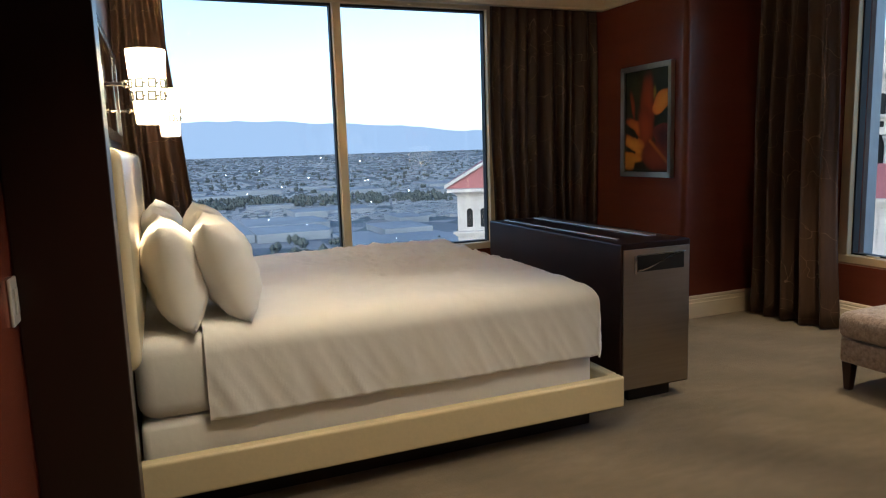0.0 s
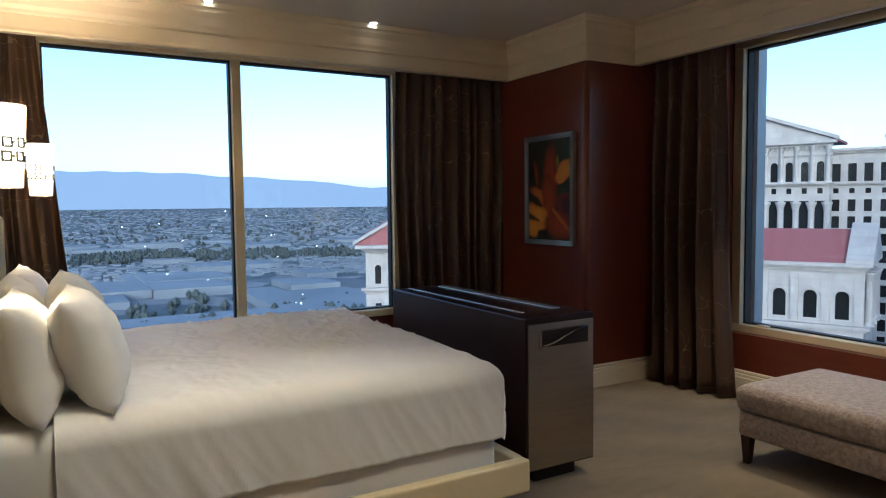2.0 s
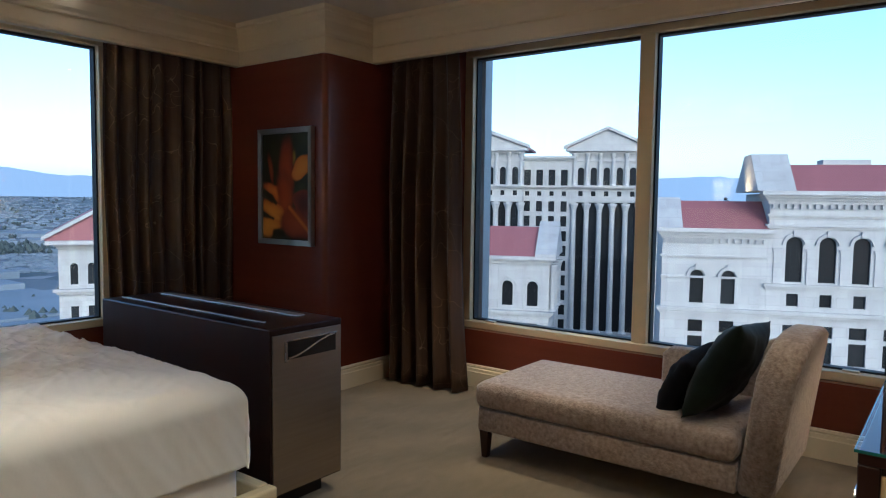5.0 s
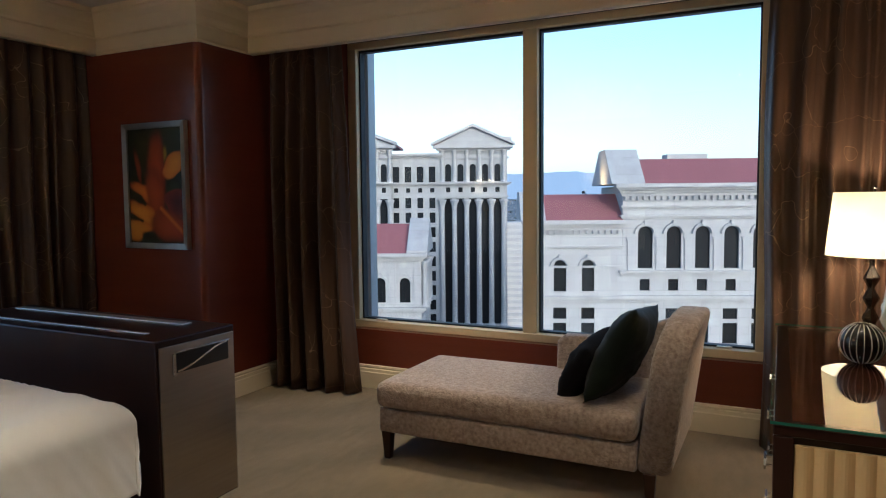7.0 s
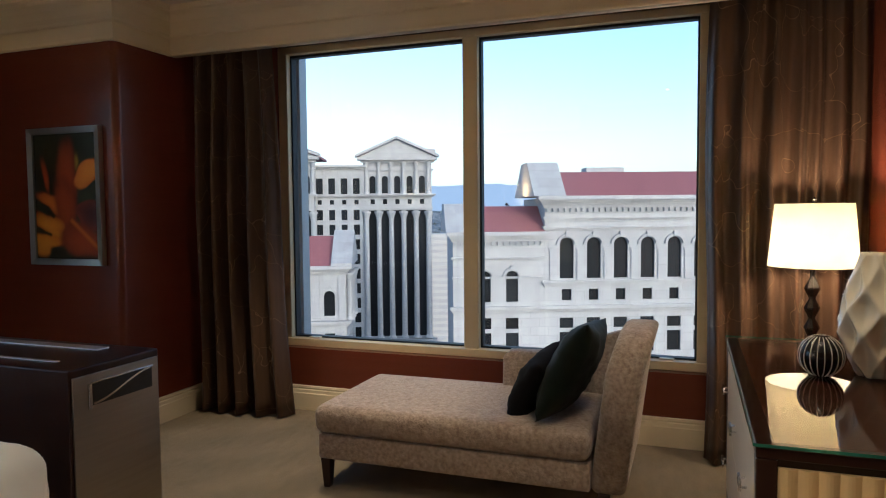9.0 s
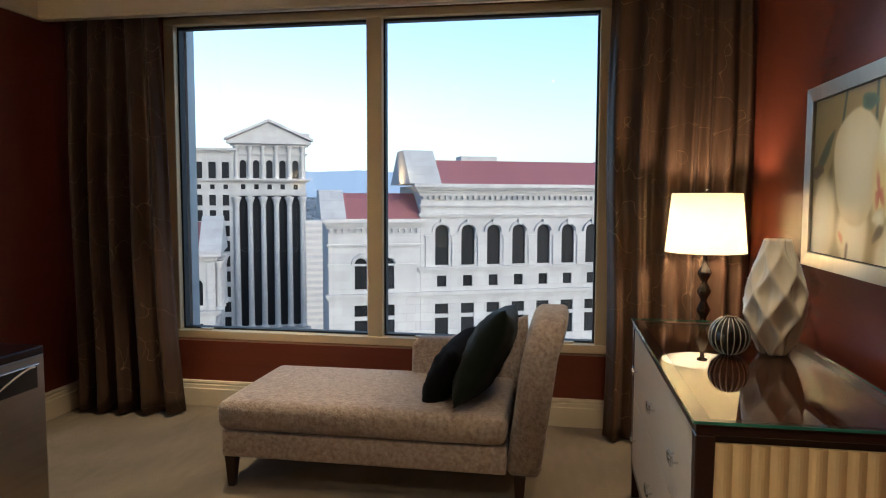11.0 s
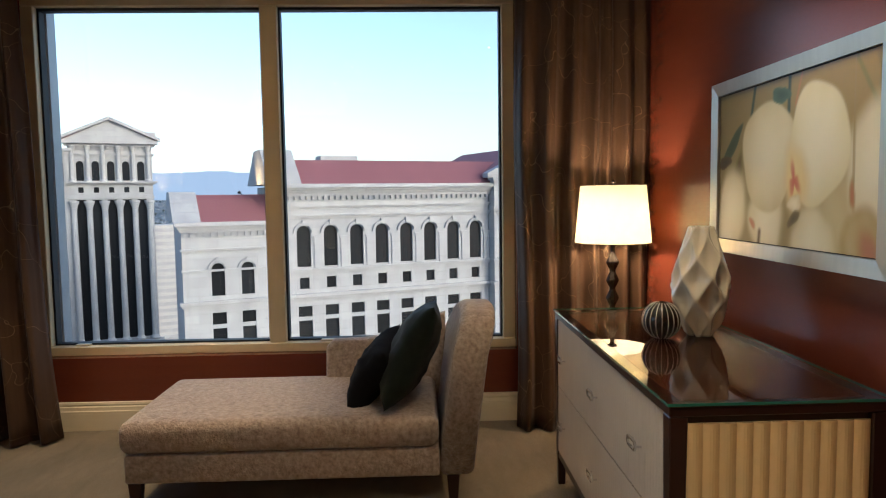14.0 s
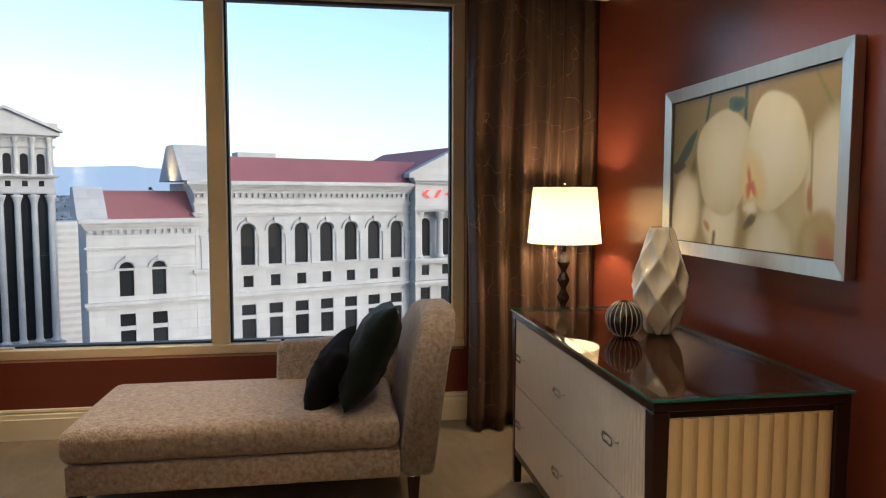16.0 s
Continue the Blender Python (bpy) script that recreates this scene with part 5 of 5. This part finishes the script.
# flank of the tower with ranks of small windows
fk = tagged(empty("palace_flank", pose(142, 64.1, EYE_Z - 0.95, 0, 0, YAW)), "pale stone hotel flank with ranks of dark windows", "building")
wall = bmesh.new()
K0, K1 = -24.0, T0 - 0.02
cf = [K1 - 1.5 - 2.72 * k for k in range(6)][::-1]
window_row(fk, wall, cf, K0, K1, 4.4, 11.0, 1.5, 4.9, 8.4)
window_row(fk, wall, cf, K0, K1, 2.0, 4.4, 0.95, 2.6, 3.6)
for k in range(9):
    zt = 2.0 - 3.3 * k
    window_row(fk, wall, cf, K0, K1, zt - 3.3, zt, 1.35, zt - 2.9, zt - 0.6)
box(K0, K1, 0, 0.5, -86.4, 2.0 - 29.7, bm=wall)
part("wall", wall, STONE, fk)
ledge(fk, K0, K1, 4.2, ((0.3, 0.4), (0.3, 0.7)))
ledge(fk, K0, K1, 10.4, ((0.4, 0.4), (0.5, 0.9)))
ob = None
for k in range(6):
    x = cf[k] + 1.36
    if ob is None:
        ob = part("pilaster", box(-0.35, 0.35, -0.25, 0, 4.8, 10.4), STONE, fk)
        ob.matrix_basis = pose(x, 0, 0)
    else:
        shared("pilaster", ob.data, fk, pose(x, 0, 0))
# second portico, farther along
t2 = tagged(empty("palace_portico", pose(142, 64.1, EYE_Z - 0.95, 0, 0, YAW)), "broad pale stone hotel portico with pediment", "building")
wall = bmesh.new()
U0, U1 = -44.0, -18.0
cu = [U1 - 1.6 - 2.76 * k for k in range(9)][::-1]
window_row(t2, wall, cu, U0, U1, 4.4, 12.4, 1.35, 5.0, 8.9, True)
window_row(t2, wall, cu, U0, U1, 2.0, 4.4, 0.95, 2.6, 3.7)
window_row(t2, wall, cu, U0, U1, -28.5, 2.0, 1.75, -27.2, 1.2)
box(U0, U1, 0, 0.5, -86.4, -28.5, bm=wall)
box(U1 - 0.5, U1, 0.5, 3, -86.4, 12.4, bm=wall)
o = part("wall", wall, STONE, t2)
ledge(t2, U0, U1, 4.2, ((0.3, 0.5), (0.3, 0.9)))
ledge(t2, U0, U1, 11.8, ((0.5, 0.5), (0.6, 1.2)))
dentils(t2, U0, U1, 11.2, 0.42)
ledge(t2, U0, U1, 9.9, ((0.25, 0.25), (0.25, 0.45)))
gable(t2, U0 - 1.0, U1 + 1.0, -0.6, 12.9, 5.4, 17)
for k in range(10):
    shared("upper_column", c1, t2, pose(U1 - 0.25 - 2.76 * k, -0.3, 4.8))
    shared("giant_column", c2, t2, pose(U1 - 0.25 - 2.76 * k, -0.35, -27.6))
for ch_ in t2.children:
    ch_.location.y -= 3.2


# pavilions below, nearer
def small_pavilion(name, m, length, bays, z_eave, z_ridge, z_arch, label):
    h = tagged(empty(name, m), label, "building")
    w_ = bmesh.new()
    cs = [-2.6 - 3.9 * k for k in range(bays)][::-1]
    window_row(h, w_, cs, -length, 0, z_arch - 5.2, z_eave - 1.0, 1.7, z_arch - 3.9, z_arch, True, True)
    window_row(h, w_, cs, -length, 0, z_arch - 10.5, z_arch - 5.2, 1.6, z_arch - 9.4, z_arch - 6.6)
    box(-length, 0, 0, 0.5, -86.4, z_arch - 10.5, bm=w_)
    box(-length, 0, 0, 0.5, z_eave - 1.0, z_eave, bm=w_)
    box(-0.5, 0, 0.5, 11, -86.4, z_eave, bm=w_)
    for k in range(bays + 1):
        c = -0.65 - 3.9 * k
        box(c - 0.5, c + 0.5, -0.3, 0, z_arch - 4.4, z_eave - 1.2, bm=w_)
    part("wall", w_, STONE, h)
    ledge(h, -length, 0, z_eave - 1.0, ((0.4, 0.3), (0.3, 0.6), (0.5, 1.0)))
    ledge(h, -length, 0, z_arch - 5.4, ((0.4, 0.4), (0.4, 0.8)))
    part("roof", extrude_outline([(-0.6, z_eave + 0.2), (5.5, z_ridge), (11.6, z_eave + 0.2)], "x", -length, -2.2), ROOF, h)
    part("roof_gable", extrude_outline([(-0.8, z_eave + 0.2), (-0.8, z_eave + 0.6), (5.5, z_ridge + 0.9), (11.8, z_eave + 0.6), (11.8, z_eave + 0.2)], "x", -2.2, 1.0), STONE, h)
    me_ = None
    for k in range(4):
        y_ = 0.6 + 3.2 * k
        if me_ is None:
            c_ = part("column", column_mesh(0.48, z_eave - 1.0 - (z_arch - 4.6)), STONE, h)
            me_ = c_.data
            c_.matrix_basis = pose(0.5, y_, z_arch - 4.6)
        else:
            shared("column", me_, h, pose(0.5, y_, z_arch - 4.6))
    return h


small_pavilion("garden_pavilion", pose(94.5, 52.0, EYE_Z - 0.2, 0, 0, YAW), 30, 7, -8.2, -3.6, -11.9, "pale stone garden pavilion with red roof and arched windows")
fp = tagged(empty("far_pavilion", pose(65.6, 158.3, EYE_Z - 1.0, 0, 0, -24)), "far pale stone pavilion with red roof and pediment", "building")
wall = bmesh.new()
fc = [6.0 + 3.4 * k for k in range(4)]
window_row(fp, wall, fc, 3, 19, -19.6, -10.0, 1.5, -18.1, -13.4, True, True)
window_row(fp, wall, fc, 3, 19, -30, -21.8, 1.5, -26.0, -22.9)
box(3, 19, 0, 0.5, -21.8, -19.6, bm=wall)
box(3, 19, 0, 0.5, -10.0, -8.4, bm=wall)
box(3, 19, 0, 0.5, -86.4, -30, bm=wall)
box(3, 3.5, 0.5, 20, -86.4, -8.4, bm=wall)
for c in (3.5, 7.7, 11.1, 14.5, 18.5):
    box(c - 0.5, c + 0.5, -0.35, 0, -19.6, -10.4, bm=wall)
part("wall", wall, STONE, fp)
ledge(fp, 3, 19, -10.2, ((0.5, 0.4), (0.5, 0.9), (0.8, 2.4)))
ledge(fp, 3, 19, -20.2, ((0.6, 0.5), (0.6, 1.2)))
gable(fp, 0.4, 21.6, -0.9, -8.4, 6.4, 22, face=ROOF)
# striped slab block in the gap
sb = tagged(empty("striped_block", pose(290, 106, GZ, 0, 0, YAW)), "distant white slab block with dark window bands", "building")
part("wall", box(-16, 22, 0, 14, 0, 76), STONE_D, sb)
for k in range(20):
    bm = box(-15.8, 21.8, -0.4, 0, 20 + 2.8 * k, 21.5 + 2.8 * k)
    part("window_band", bm, STONE, sb)


# floodlights on the gable ends
def floodlight(holder_m, at, aim, watts):
    spot, goal = holder_m @ Vector(at), holder_m @ Vector(aim)
    f = tagged(empty("floodlight", look(spot, goal)), "small dark roof floodlight shining on a gable", "floodlight", "floodlights on the palace roofs")
    part("housing", box(-0.25, 0.25, -0.15, 0.15, 0.05, 0.4, 0.03, 1), BLACK, f)
    part("bracket", box(-0.05, 0.05, -0.55, -0.15, 0.15, 0.25), BLACK, f)
    lamp("floodlight_bulb", spot, watts, (1.0, 0.62, 0.25), 0.2, "SPOT", goal, 110)


WING_M = pose(91.0, 17.5, EYE_Z - 0.4, 0, 0, YAW)
floodlight(WING_M, (S0 - 4.0, 6.0, 1.45), (S0 - 1.6, 5.0, 4.4), 900)
